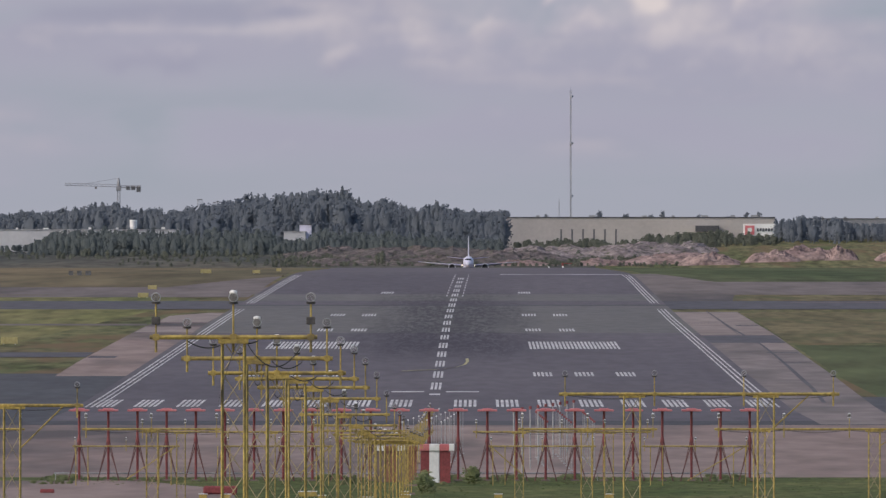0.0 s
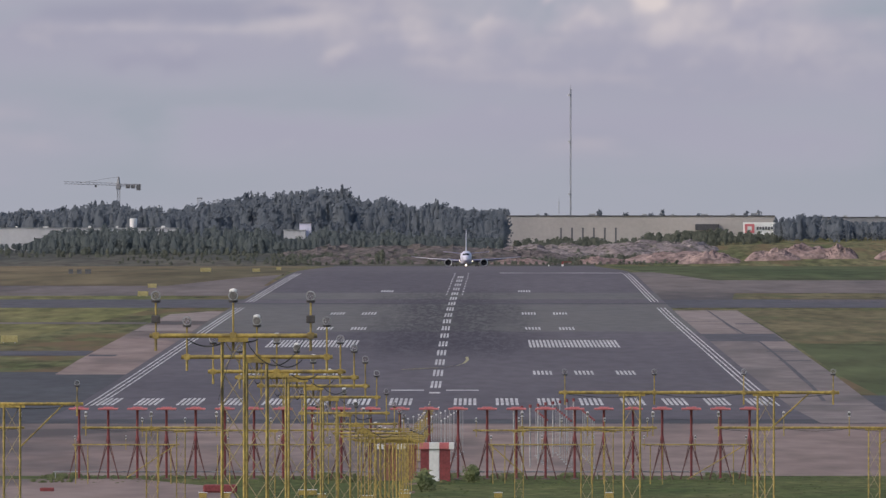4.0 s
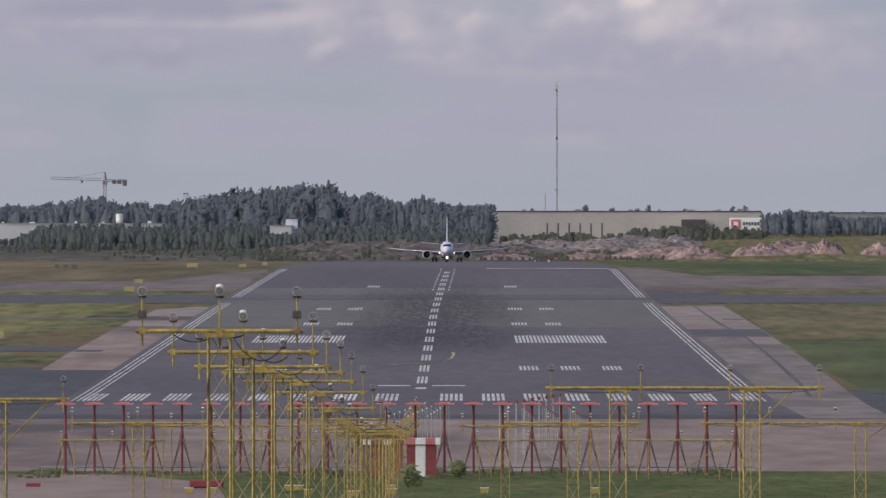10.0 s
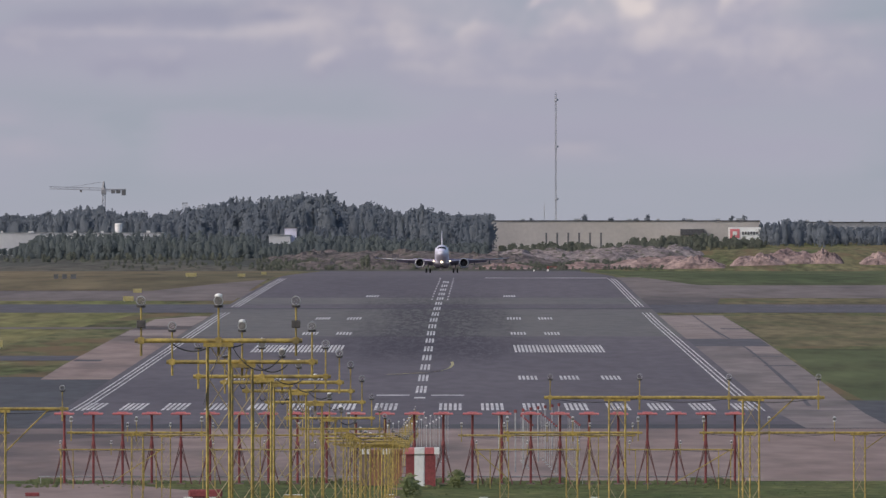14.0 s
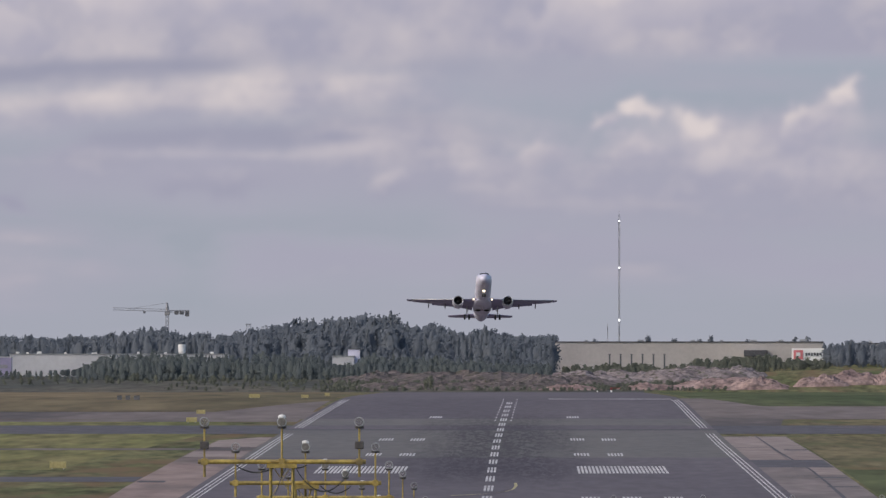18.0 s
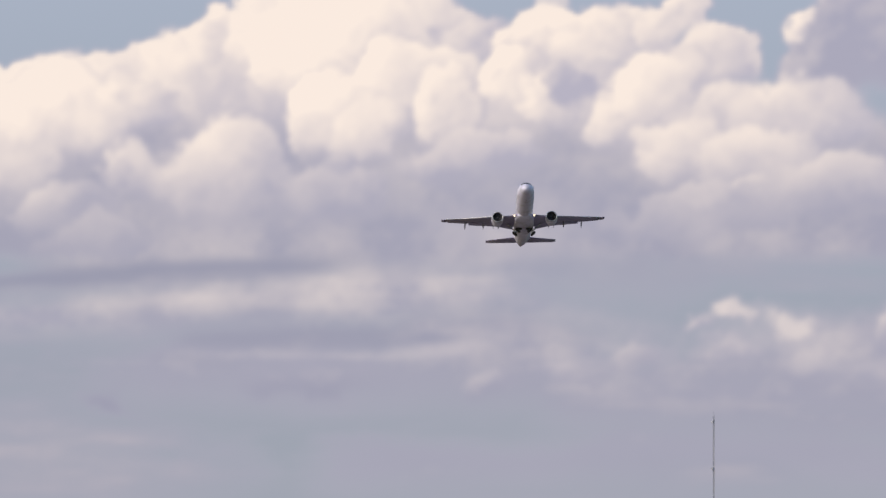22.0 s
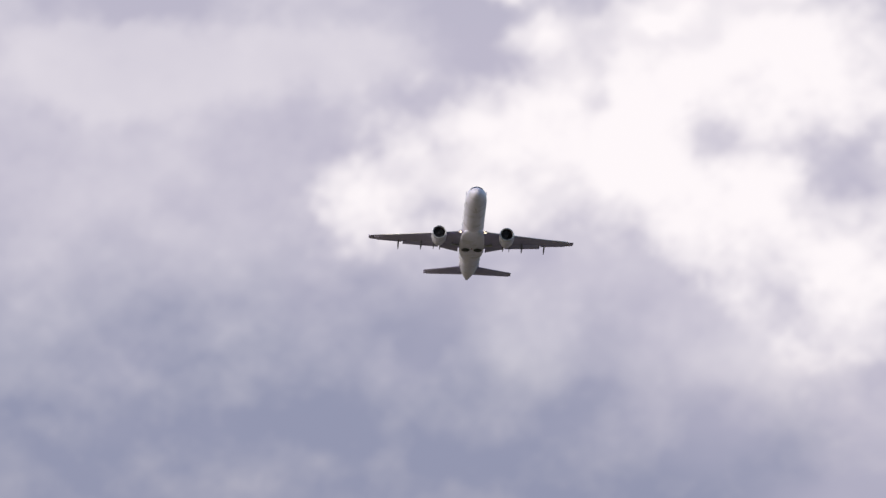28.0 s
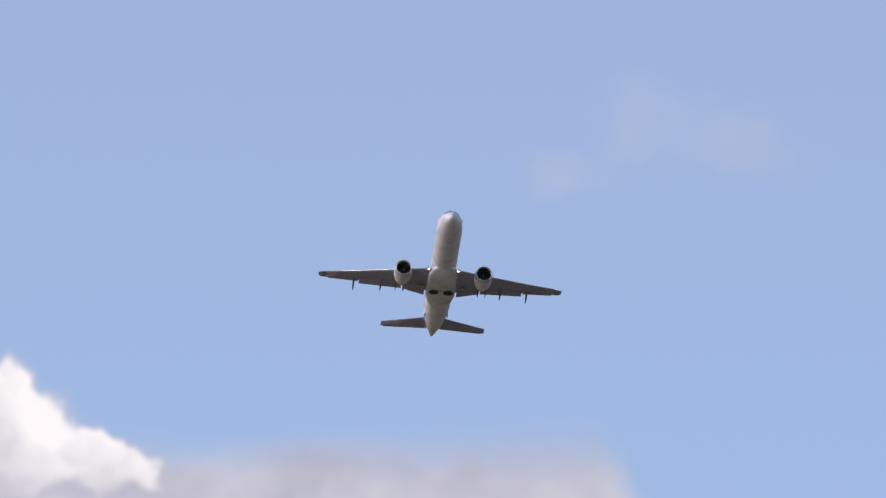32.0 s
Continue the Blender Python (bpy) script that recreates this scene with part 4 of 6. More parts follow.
def crossbar(y, z, first, pitch, count, side, masts, heavy, drop=0.0, stem=0.45, big=0.85, knees=()):
    """One wing of a wide light bar, on masts of its own."""
    t = tagged(empty("crossbar_light", (0, 0, 0)), "wide yellow light bar on lattice masts", "approach light", "crossbars")
    x = lambda d: RUN_X + side * d
    z -= drop
    a, b = x(first - 0.15), x(first + pitch * (count - 1) + 0.15)
    part("crossbar", rod(bmesh.new(), (a, y, z), (b, y, z), 0.04, n=8), "yellow_paint", t)
    for i in range(count):
        q = x(first + pitch * i)
        bm = bmesh.new()
        clamp_piece(bm, q, y, z)
        part("clamp", bm, "yellow_paint", t)
        part("tail_pipe", rod(bmesh.new(), (q, y, z - 0.05), (q, y, z - 0.3), 0.024), "yellow_paint", t)
        lamp(t, q, y, z, stem, big if y < 400 else big * 0.9, white=y > 400, capped=y > 400)
    for d in masts:
        if heavy:
            lattice_mast(t, x(d), y, 0, z - 0.03, 0.18 if heavy > 1 else 0.2, 0.7)
            part("head_frame", box(bmesh.new(), (x(d) - 0.32, y - 0.2, z - 0.09), (x(d) + 0.32, y + 0.2, z - 0.035)), "yellow_paint", t)
        else:
            for e in (-0.35, 0.35):
                part("post", rod(bmesh.new(), (x(d) + e, y, 0), (x(d) + e, y, z), 0.03, n=5), "yellow_paint", t)
    for d, e, h in knees:
        part("knee_brace", rod(bmesh.new(), (x(d), y, z - 0.03), (x(e), y, z - h), 0.02 if y < 600 else 0.032, n=5), "yellow_paint", t)
    for i in range(count - 1):
        sag = [(x(first + pitch * (i + k / 8)), y - 0.04, z - 0.03 - 0.09 * math.sin(math.pi * k / 8)) for k in range(9)]
        part("cable", tube(sag, 0.008), "cable", t)
    return t


def build_approach_lights():
    rows = [213.6, 236.5, 260, 289, 318, 354, 392, 430] + [458.0 + 27 * i for i in range(25)]
    for k, y in enumerate(rows):
        barrette(y, bar_height(y), 3 if k < 16 else 2 if k < 24 else 1, 1.32 if k < 16 else 1.1 if k < 24 else 0.45, 0.175, k < 10)
    for side, drop in ((1, 0.0), (-1, 0.28)):
        crossbar(333.6, 10.13, 6.0, 2.2, 4, side, (7.65, 10.94) if side > 0 else (7.6, 11.4), 1, drop, 0.42, 0.8, ((12.0, 11.0, 0.95),) if side > 0 else ((6.35, 7.4, 1.06),))
        crossbar(483.6, 7.27, 5.45, 2.33, 3, side, (7.75,), 1, 0.0, 0.4, 0.8)
        crossbar(483.6, 7.27, 12.45, 2.33, 4, side, (13.9, 18.0), 1, 0.0, 0.4, 0.8, ((19.0, 18.2, 0.6),))
        crossbar(633.6, 5.15, 3.8, 2.0, 5, side, (5.8, 10.0), 1, 0.0, 0.42, 0.8)
        crossbar(783.6, 2.3, 4.65, 2.95, 3, side, (5.1, 10.8), 0, 0.0, 0.35, 0.8, ((4.65, 6.4, 1.6),))
        crossbar(783.6, 2.3, 13.5, 2.95, 3, side, (14.2, 19.0), 0, 0.0, 0.35, 0.8, ((13.6, 16.4, 1.9),) if side < 0 else ((19.3, 16.0, 2.0),))


# ---- localiser row, hut and clutter before the threshold ----
def antenna():
    t = tagged(empty("localiser_antenna"), "red-painted aerial on a tripod mast", "antenna", "localiser row")
    part("mast", rod(bmesh.new(), (0, 0, 0), (0, 0, 4.12), 0.075, n=8), "red_paint", t)
    part("collar", rod(bmesh.new(), (0, 0, 2.3), (0, 0, 2.6), 0.13, 0.09, n=8), "red_paint", t)
    for a in (90, 210, 330):
        ca, sa = math.cos(radians(a)), math.sin(radians(a))
        part("leg", rod(bmesh.new(), (0.05 * ca, 0.05 * sa, 2.5), (0.72 * ca, 0.72 * sa, 0), 0.028, n=6), "shaded_red", t)
    for s in (-1, 1):
        part("strut", rod(bmesh.new(), (s * 0.06, 0, 2.0), (s * 0.66, 0, 0.0), 0.028, n=6), "shaded_red", t)
    bm = box(bmesh.new(), (-0.58, -1.0, 4.12), (0.58, 1.1, 4.23), 0.03)
    part("aerial", bm, "red_faded", t, "red boxed log-periodic aerial")
    part("aerial_cap", box(bmesh.new(), (-0.3, -0.7, 4.24), (0.3, 0.8, 4.29), 0.02), "red_faded", t)
    part("footing", box(bmesh.new(), (-0.25, -0.25, -0.05), (0.25, 0.25, 0.1), 0.02), "old_paving", t)
    return t


def build_localiser():
    first = antenna()
    first.location = (-23.48, 800, 0)
    for i in range(1, 24):
        copy_thing(first, pose(-23.48 + 1.72 * i, 800, 0))
    rail = tagged(empty("cable_rail"), "low grey rail along the antenna row", "rail")
    for x0, x1 in ((-25, -13.3), (-13.3, -1.9), (-1.9, 7), (7, 17.5)):
        part("rail", rod(bmesh.new(), (x0, 800.9, 0.45), (x1 - 0.06, 800.9, 0.45), 0.04), "galvanised", rail)
        part("post", rod(bmesh.new(), (x0 + 0.1, 800.9, 0), (x0 + 0.1, 800.9, 0.45), 0.03), "galvanised", rail)
    # striped huts
    hut = tagged(empty("equipment_hut", (-2.37, 794, 0)), "small red and white striped equipment hut", "hut")
    for x0, x1, c in ((-0.93, -0.434, "red_paint"), (-0.43, 0.166, "white_paint"), (0.17, 0.80, "red_paint")):
        part("wall_panel", box(bmesh.new(), (x0, -1.0, 0), (x1, 1.0, 1.88)), c, hut, "red panel" if c[0] == "r" else "white panel")
    for x0, x1, c in ((-1.0, -0.434, "red_faded"), (-0.43, 0.166, "white_paint"), (0.17, 0.726, "red_faded"), (0.73, 1.03, "white_paint")):
        part("roof_panel", box(bmesh.new(), (x0, -1.1, 1.89), (x1, 1.1, 2.27), 0.02), c, hut)
    part("plinth", box(bmesh.new(), (-0.98, -1.05, -0.1), (0.85, 1.05, 0.02)), "old_paving", hut)
    part("door", box(bmesh.new(), (-0.38, -1.03, 0.05), (0.12, -1.004, 1.75)), "white_paint", hut)
    hut = tagged(empty("equipment_hut", (-4.75, 796, 0)), "low orange and white striped hut behind the lamp posts", "hut")
    for i in range(4):
        part("wall_panel", box(bmesh.new(), (-1.2 + 0.6 * i, -0.9, 0), (-0.604 + 0.6 * i, 0.9, 1.85)), "orange_paint" if i % 2 else "old_paving", hut, "faded orange panel" if i % 2 else "dull grey panel")
        part("roof_panel", box(bmesh.new(), (-1.25 + 0.625 * i, -1.0, 1.86), (-0.629 + 0.625 * i, 1.0, 2.14), 0.02), "orange_paint" if i % 2 else "white_paint", hut)
    # grey monitor poles behind the row
    for i in range(9):
        p = tagged(empty("monitor_pole", (2.2 + 0.55 * i, 815 + 14 * i, 0)), "thin grey monitor pole with a dark cap", "pole", "monitor poles")
        part("shaft", rod(bmesh.new(), (0, 0, 0), (0, 0, 3.9 - 0.09 * i), 0.05), "galvanised", p)
        part("cap", rod(bmesh.new(), (0, 0, 3.9 - 0.09 * i), (0, 0, 4.1 - 0.09 * i), 0.1), "red_paint", p)
    # red barrier, junction boxes
    bar = tagged(empty("barrier", (-14.3, 755, 0)), "low red plastic barrier in the grass", "barrier")
    part("body", box(bmesh.new(), (-0.95, -0.25, 0.05), (0.95, 0.25, 0.5), 0.08), "red_paint", bar)
    for s in (-0.7, 0.7):
        part("foot", box(bmesh.new(), (s - 0.15, -0.3, 0), (s + 0.15, 0.3, 0.05)), "red_paint", bar)
    bar = tagged(empty("barrier", (-24.1, 760, 0)), "small red marker board in the grass", "barrier")
    part("body", box(bmesh.new(), (-0.4, -0.1, 0.02), (0.4, 0.1, 0.24), 0.04), "red_paint", bar)
    for x, y, w in ((-9.3, 745, 0.5), (-14.9, 737, 0.22), (-13.6, 737, 0.2), (-4.0, 745, 0.25), (-3.9, 735, 0.3), (1.15, 737, 0.22), (7.2, 737, 0.22), (-27, 750, 0.25), (-8.4, 733, 0.22), (-5.9, 728, 0.3)):
        j = tagged(empty("junction_box", (x, y, 0)), "pale yellow junction box on a short stand", "box", "junction boxes")
        part("case", box(bmesh.new(), (-w, -0.15, 0.08), (w, 0.15, 0.36), 0.03), "yellow_paint", j)
        part("lid", box(bmesh.new(), (-w - 0.02, -0.17, 0.36), (w + 0.02, 0.17, 0.4)), "white_paint", j)
        for s in (-1, 1):
            part("stand", rod(bmesh.new(), (s * w * 0.7, 0, 0), (s * w * 0.7, 0, 0.08), 0.03), "galvanised", j)


def build_marker_posts():
    """Three rows of thin posts with red caps, running away behind the antennas."""
    for x0, y0, x1, y1, capped in ((4.35, 839, 3.85, 888, 1), (5.79, 835, 5.24, 901, 1), (7.25, 839, 6.92, 888, 1), (-4.6, 836, -2.55, 905, 0), (-3.4, 836, -1.55, 905, 0), (-2.2, 836, -0.95, 905, 0)):
        first = None
        for i in range(8):
            k = i / 7
            at = (x0 + (x1 - x0) * k, y0 + (y1 - y0) * k, 0.02)
            if first is None:
                first = tagged(empty("marker_post", at), "thin grey post with a dark red cap" if capped else "thin pale grey post with a small pale cap", "post", "rows of marker posts")
                part("pole", rod(bmesh.new(), (0, 0, 0), (0, 0, 2.94), 0.018, n=6), "galvanised", first)
                part("cap", ball(bmesh.new(), (0, 0, 3.0), 0.075 if capped else 0.055, 8), "red_paint" if capped else "white_paint", first, "dark red cap" if capped else "")
                part("foot", rod(bmesh.new(), (0, 0, 0), (0, 0, 0.06), 0.09, n=8), "galvanised", first)
            else:
                copy_thing(first, Matrix.Translation(at))


# ---- far scenery ----
def tree_mesh(r, kind, height):
    """Vertices and triangles of one tree of the far woods: a trunk and many small tilted leaf clumps."""
    vs, fs = [], []

    def leaf(c, s, tilt):
        """A small uneven clump of leaves, turned to the light as leaves are."""
        n = Vector((-0.45 + r.uniform(-0.3, 0.3), -0.75, 0.5 + r.uniform(-0.25, 0.25))).normalized()
        e = n.cross(Vector((0, 0, 1))).normalized()
        g = e.cross(n)
        a, k = r.uniform(0, 2 * math.pi), len(vs)
        for i in range(5):
            b, m = a + i * 1.2566, s * r.uniform(0.55, 1.0)
            vs.append(tuple(Vector(c) + e * (m * math.cos(b)) + g * (m * math.sin(b)) + n * r.uniform(-0.05, 0.05)))
        fs.extend([(k, k + 2, k + 1), (k, k + 3, k + 2), (k, k + 4, k + 3)])
    for i in range(4):
        a = i * math.pi / 2
        vs.append((0.22 * math.cos(a), 0.22 * math.sin(a), -1.5))
    vs.append((0, 0, height * 0.9))
    fs.extend([(0, 1, 4), (1, 2, 4), (2, 3, 4), (3, 0, 4)])
    # a dense inner crown, so that the leaves have something behind them
    k, rings = len(vs), ((0.14, 0.6), (0.3, 1.0), (0.6, 0.62), (0.93, 0.03)) if kind == "spruce" else ((0.16 if kind == "birch" else 0.5, 0.35), (0.45, 0.85), (0.72, 0.85), (0.92, 0.2))
    for q, w in rings:
        for i in range(7):
            b = 2 * math.pi * i / 7 + q
            m = w * height * (0.100 if kind == "spruce" else 0.142) * r.uniform(0.55, 1.15)
            vs.append((m * math.cos(b), m * math.sin(b), height * q + r.uniform(-0.5, 0.5)))
    fs.extend([(k + 7 * j + i, k + 7 * j + (i + 1) % 7, k + 7 * (j + 1) + i) for j in range(3) for i in range(7)])
    fs.extend([(k + 7 * j + (i + 1) % 7, k + 7 * (j + 1) + (i + 1) % 7, k + 7 * (j + 1) + i) for j in range(3) for i in range(7)])
    lean, fat = r.uniform(-0.05, 0.05), r.uniform(0.75, 1.2)
    if kind == "spruce":
        n = int(height * 26)
        for i in range(n):
            q = (i + r.uniform(0, 1)) / n
            z = height * (0.10 + 0.90 * q)
            w = (1 - q) ** 0.8 * height * 0.16 * fat * (0.8 + 0.35 * math.sin(q * 19 + fat * 9)) + 0.12
            a, d = r.uniform(0, 2 * math.pi), w * r.uniform(0.2, 1.05)
            leaf((d * math.cos(a) + lean * z, d * math.sin(a), z - 0.25 * d), 0.18 + 0.22 * w * r.uniform(0.5, 1), -0.5)
    else:
        # several uneven boughs, each a cloud of leaves
        low = 0.42 if kind == "pine" else 0.10
        for j in range(9):
            q = (j + 0.5) / 9
            w = math.sin(math.pi * (0.2 + 0.74 * q)) * height * (0.13 if kind == "pine" else 0.2) * fat
            a, d = j * 2.4 + r.uniform(-0.5, 0.5), w * r.uniform(0.15, 0.75)
            c = (d * math.cos(a) + lean * q * height, d * math.sin(a), height * (low + (0.93 - low) * q))
            m = height * r.uniform(0.07, 0.12) * (1.1 - 0.45 * q)
            for _ in range(int(height * 3.2)):
                e = [r.gauss(0, 0.55) for _ in range(3)]
                leaf((c[0] + e[0] * m * 1.25, c[1] + e[1] * m * 1.25, c[2] + e[2] * m), r.uniform(0.18, 0.40), 0.8)
    return vs, fs


def woods(name, label, seed, spots, mat):
    """Far woods as one thing: spots are (x, y, height, kind, ground)."""
    r = random.Random(seed)
    kinds = {}
    for k in ("spruce", "pine", "birch"):
        kinds[k] = [tree_mesh(r, k, 10.0) for _ in range(9)]
    V, Fc, N = [], [], []
    for x, y, h, kind, z in spots:
        vs, fs = r.choice(kinds[kind])
        s, a = h / 10.0, r.uniform(-0.4, 0.4)
        ca, sa, wide = math.cos(a), math.sin(a), s ** 0.6 * r.uniform(0.8, 1.3)
        k = len(V)
        V.extend([(x + wide * (p[0] * ca - p[1] * sa), y + wide * (p[0] * sa + p[1] * ca), z + s * p[2]) for p in vs])
        Fc.extend([(a + k, b + k, c + k) for a, b, c in fs])
        N.extend([Vector((0.2 * (p[0] * ca - p[1] * sa) + r.uniform(-0.06, 0.06), 0.2 * (p[0] * sa + p[1] * ca) - 0.35, 1.0 + 0.04 * (p[2] - 5))).normalized() for p in vs])
    ob = sheet(name, V, Fc, mat, smooth=False)
    shade_like(ob, N)
    return tagged(ob, label, "woods", kind="stuff")


def build_woods():
    r = random.Random(4)
    # heights of the canopy's top above the ground along the left wood, by x in metres at 4500 m
    tops_x = (-260, -175, -158, -140, -128, -122, -113, -101, -84, -75, -66, -55, -44.5, -40, -29, -23, -13, -3, 9)
    tops_h = (14, 14, 13.5, 14.5, 16, 17, 15, 14, 17, 19, 20, 20.5, 21, 18, 18, 15.5, 16, 14, 14)
    spots, light, copse = [], [], []
    for row, (y, k) in enumerate(((4740, 1.0), (4690, 1.0), (4640, 1.0), (4590, 0.97), (4545, 0.92), (4505, 0.84))):
        x = -290.0
        while x < 8.5:
            x += r.uniform(0.9, 2.1)
            top = float(np.interp(x * 4500 / y, tops_x, tops_h)) * y / 4500
            z = land(x, y) - 0.3
            swell = 1 + 0.10 * noise.noise((x * 0.11, row * 1.7, 0.3))
            h = max(4.0, (top * r.uniform(0.84, 1.01) + (12.9 - z)) * k * swell)
            spots.append((x, y + r.uniform(-20, 20), h, r.choice(("spruce", "pine", "pine", "birch", "birch") if row < 3 else ("birch", "pine", "spruce", "birch")), z))
            if row > 2:
                spots.append((x + r.uniform(-1, 1), y - 24, h * r.uniform(0.45, 0.62), "birch", z))
    spots.append((-44.3, 4500, 22.3, "spruce", 12.2)), spots.append((-46.5, 4500, 20.6, "spruce", 12.2)), spots.append((-13.2, 4500, 17.0, "spruce", 12.5))
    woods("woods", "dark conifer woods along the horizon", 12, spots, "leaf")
    # a lower, greener copse before them, with the white warehouse showing past its end
    for y in (4452, 4430, 4410, 4390, 4370):
        x = -205.0
        while x < 6:
            x += r.uniform(1.0, 2.4)
            z = land(x, y) - 0.4
            crown = float(np.interp(x, (-205, -152, -146, -138, -125, -100, -68, -64, -56, -52, -30, 6), (14.5, 15.3, 16.4, 20.2, 21.0, 20.4, 20.6, 17.6, 17.8, 20.5, 19.5, 17.5)))
            if x < -146 and (r.random() < 0.5 or y < 4400):
                continue
            h = (crown - z) * r.uniform(0.80, 1.06) * (1 - 0.0035 * (4452 - y)) * (1 + 0.12 * noise.noise((x * 0.16, y, 2.0)))
            copse.append((x, y + r.uniform(-8, 8), max(2.0, h), r.choice(("birch", "birch", "birch", "pine", "spruce")), z))
            copse.append((x + r.uniform(-1, 1), y - 10, max(1.5, h * r.uniform(0.4, 0.55)), "birch", z - 0.3))
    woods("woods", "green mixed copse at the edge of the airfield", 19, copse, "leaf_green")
    # behind and beside the pale hall
    spots = []
    x = 8.0
    while x < 320:
        x += r.uniform(2.0, 4.5)
        y = r.uniform(4780, 4860)
        base = 9.0 + (2.0 if 24 < x < 34 or 40 < x < 72 else 0) * r.uniform(0, 1) - (3.2 if x > 100 else 0)
        spots.append((x, y, base * r.uniform(0.75, 1.08), "birch", land(x, y) - 0.3))
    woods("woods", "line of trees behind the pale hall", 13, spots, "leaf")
    spots = []
    x = 100.0
    while x < 300:
        x += r.uniform(0.18, 0.42)
        y = r.uniform(4500, 4640)
        spots.append((x, y, r.uniform(4.6, 6.6) * (1.28 + 0.06 * math.sin(x * 0.7) + 0.10 * noise.noise((x * 0.3, 0, 1)) if x < 124 else 1.0), r.choice(("birch", "birch", "pine", "spruce")), land(x, y) - 0.3))
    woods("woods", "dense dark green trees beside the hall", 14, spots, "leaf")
    # shrubs at the foot of the hall and over the rocks and banks
    for _ in range(560):
        x = r.uniform(12, 100)
        y = 4560 - 120 * r.random() ** 2
        light.append((x, y, r.uniform(1.2, 4.4) * (1.15 if 55 < x < 92 else 0.85) * (1 + 0.5 * noise.noise((x * 0.12, 3, 0))), r.choice(("birch", "birch", "pine")), land(x, y) - 0.4))
    for _ in range(2600):
        x, y = r.triangular(-120, 62, -20) if r.random() < 0.4 else r.uniform(-60, 62), r.uniform(4130, 4400)
        light.append((x, y, r.uniform(0.5, 1.8), "birch", land(x, y) - 0.3))
    for _ in range(120):
        x, y = r.uniform(-200, -66), r.uniform(4250, 4380)
        light.append((x, y, r.uniform(1.0, 3.0), "birch", land(x, y) - 0.3))
    for x, y, h in ((-30.5, 4150, 4.2), (-29, 4160, 5.0), (32, 4300, 3.2), (56, 4350, 4.0), (57.5, 4350, 3.0)):
        light.append((x, y, h, "birch", land(x, y) - 0.3))
    woods("shrubs", "green shrubs and saplings on rough ground", 15, light, "leaf_light")
    # bushes by the antenna row
    for x, y, h in ((-0.2, 788, 1.15), (-0.5, 788.5, 0.8), (-2.95, 764, 1.3), (-2.75, 760, 1.0), (-3.1, 758, 1.2)):
        rr = random.Random(int(h * 100))
        vs, fs = tree_mesh(rr, "birch", 9.0)
        b = sheet("bush", [(p[0] * 2.6 * h / 9, p[1] * 2.6 * h / 9, p[2] * h / 9 - 0.02) for p in vs], fs, "weed", False)
        b.location = (x, y, 0)
        tagged(b, "small leafy green bush in the grass", "bush", "bushes")
    # uneven weeds along the foot of the antenna row
    fringe = []
    for _ in range(1500):
        x = r.uniform(-26, 16)
        y = 812 - 26 * r.random() ** 2
        fringe.append((x, y, r.uniform(0.05, 0.17) * (1.7 if noise.noise((x * 0.3, 0, 5)) > 0.15 else 0.6), "birch", -0.02))
    for _ in range(900):
        x, y = r.uniform(-12, 30), r.uniform(700, 808)
        fringe.append((x, y, r.uniform(0.04, 0.12), "birch", -0.02))
    woods("weeds", "tufts of long green weeds along the antenna row", 18, fringe, "weed")


def mound(name, x, y, w, d, h, mat, seed, label, crag=1.0):
    v, f, n = [], [], 34
    for j in range(n + 1):
        for i in range(n + 1):
            a, b = 2 * i / n - 1, 2 * j / n - 1
            q = max(0.0, 1 - a * a) ** 0.7 * max(0.0, 1 - b * b) ** 0.6
            k = 1 + (0.35 + 0.25 * (crag > 1)) * noise.noise((a * 2.4 + seed, b * 1.6, seed)) + 0.3 * noise.noise((a * 6 + seed, b * 4, 2.0)) + crag * (0.14 * noise.noise((a * 15, b * 9, seed)) + 0.09 * noise.noise((a * 34, b * 20, seed)))
            xx, yy = x + a * w / 2, y + b * d / 2
            v.append((xx, yy, land(xx, yy) - 0.6 + (h + 0.6) * q * max(0.1, k)))
    f = [(j * (n + 1) + i, j * (n + 1) + i + 1, (j + 1) * (n + 1) + i + 1, (j + 1) * (n + 1) + i) for j in range(n) for i in range(n)]
    return tagged(sheet(name, v, f, mat, smooth=False), label, "mound", "spoil and rock heaps")


def build_mounds():
    for x, y, w, d, h, seed in ((52, 4330, 42, 60, 3.9, 1.0), (30, 4340, 34, 50, 2.9, 2.0), (44, 4290, 30, 30, 2.4, 2.7), (16, 4330, 26, 50, 2.8, 4.1), (66, 4330, 24, 40, 3.4, 3.3), (24, 4270, 30, 30, 1.9, 5.2)):
        mound("rock_outcrop", x, y, w, d, h, "rock", seed, "bare grey and pink rock outcrop with scrub")
    for x, y, w, d, h, seed in ((62, 4180, 40, 26, 2.5, 3.0), (71, 4150, 20, 20, 3.1, 9.0), (102, 4190, 28, 24, 3.5, 5.0), (91, 4175, 18, 20, 2.9, 6.0), (112, 4185, 12, 18, 3.5, 6.6), (130, 4180, 16, 24, 3.2, 7.0), (147, 4200, 26, 25, 4.0, 8.0), (38, 4160, 22, 20, 1.6, 10.0), (14, 4150, 24, 20, 1.5, 10.7)):
        mound("soil_mound", x, y, w, d, h, "red_soil", seed, "low heap of pinkish gravel and soil")
    for x, y, w, d, h, seed in ((-16, 4320, 70, 80, 2.8, 11.0), (-44, 4340, 40, 60, 2.3, 12.0), (10, 4250, 44, 60, 2.4, 14.0), (-32, 4180, 50, 40, 1.6, 15.0), (-8, 4170, 50, 40, 2.0, 16.0)):
        mound("earth_bank", x, y, w, d, h, "scrub_soil", seed, "brown earth bank with scrub", 2.6)


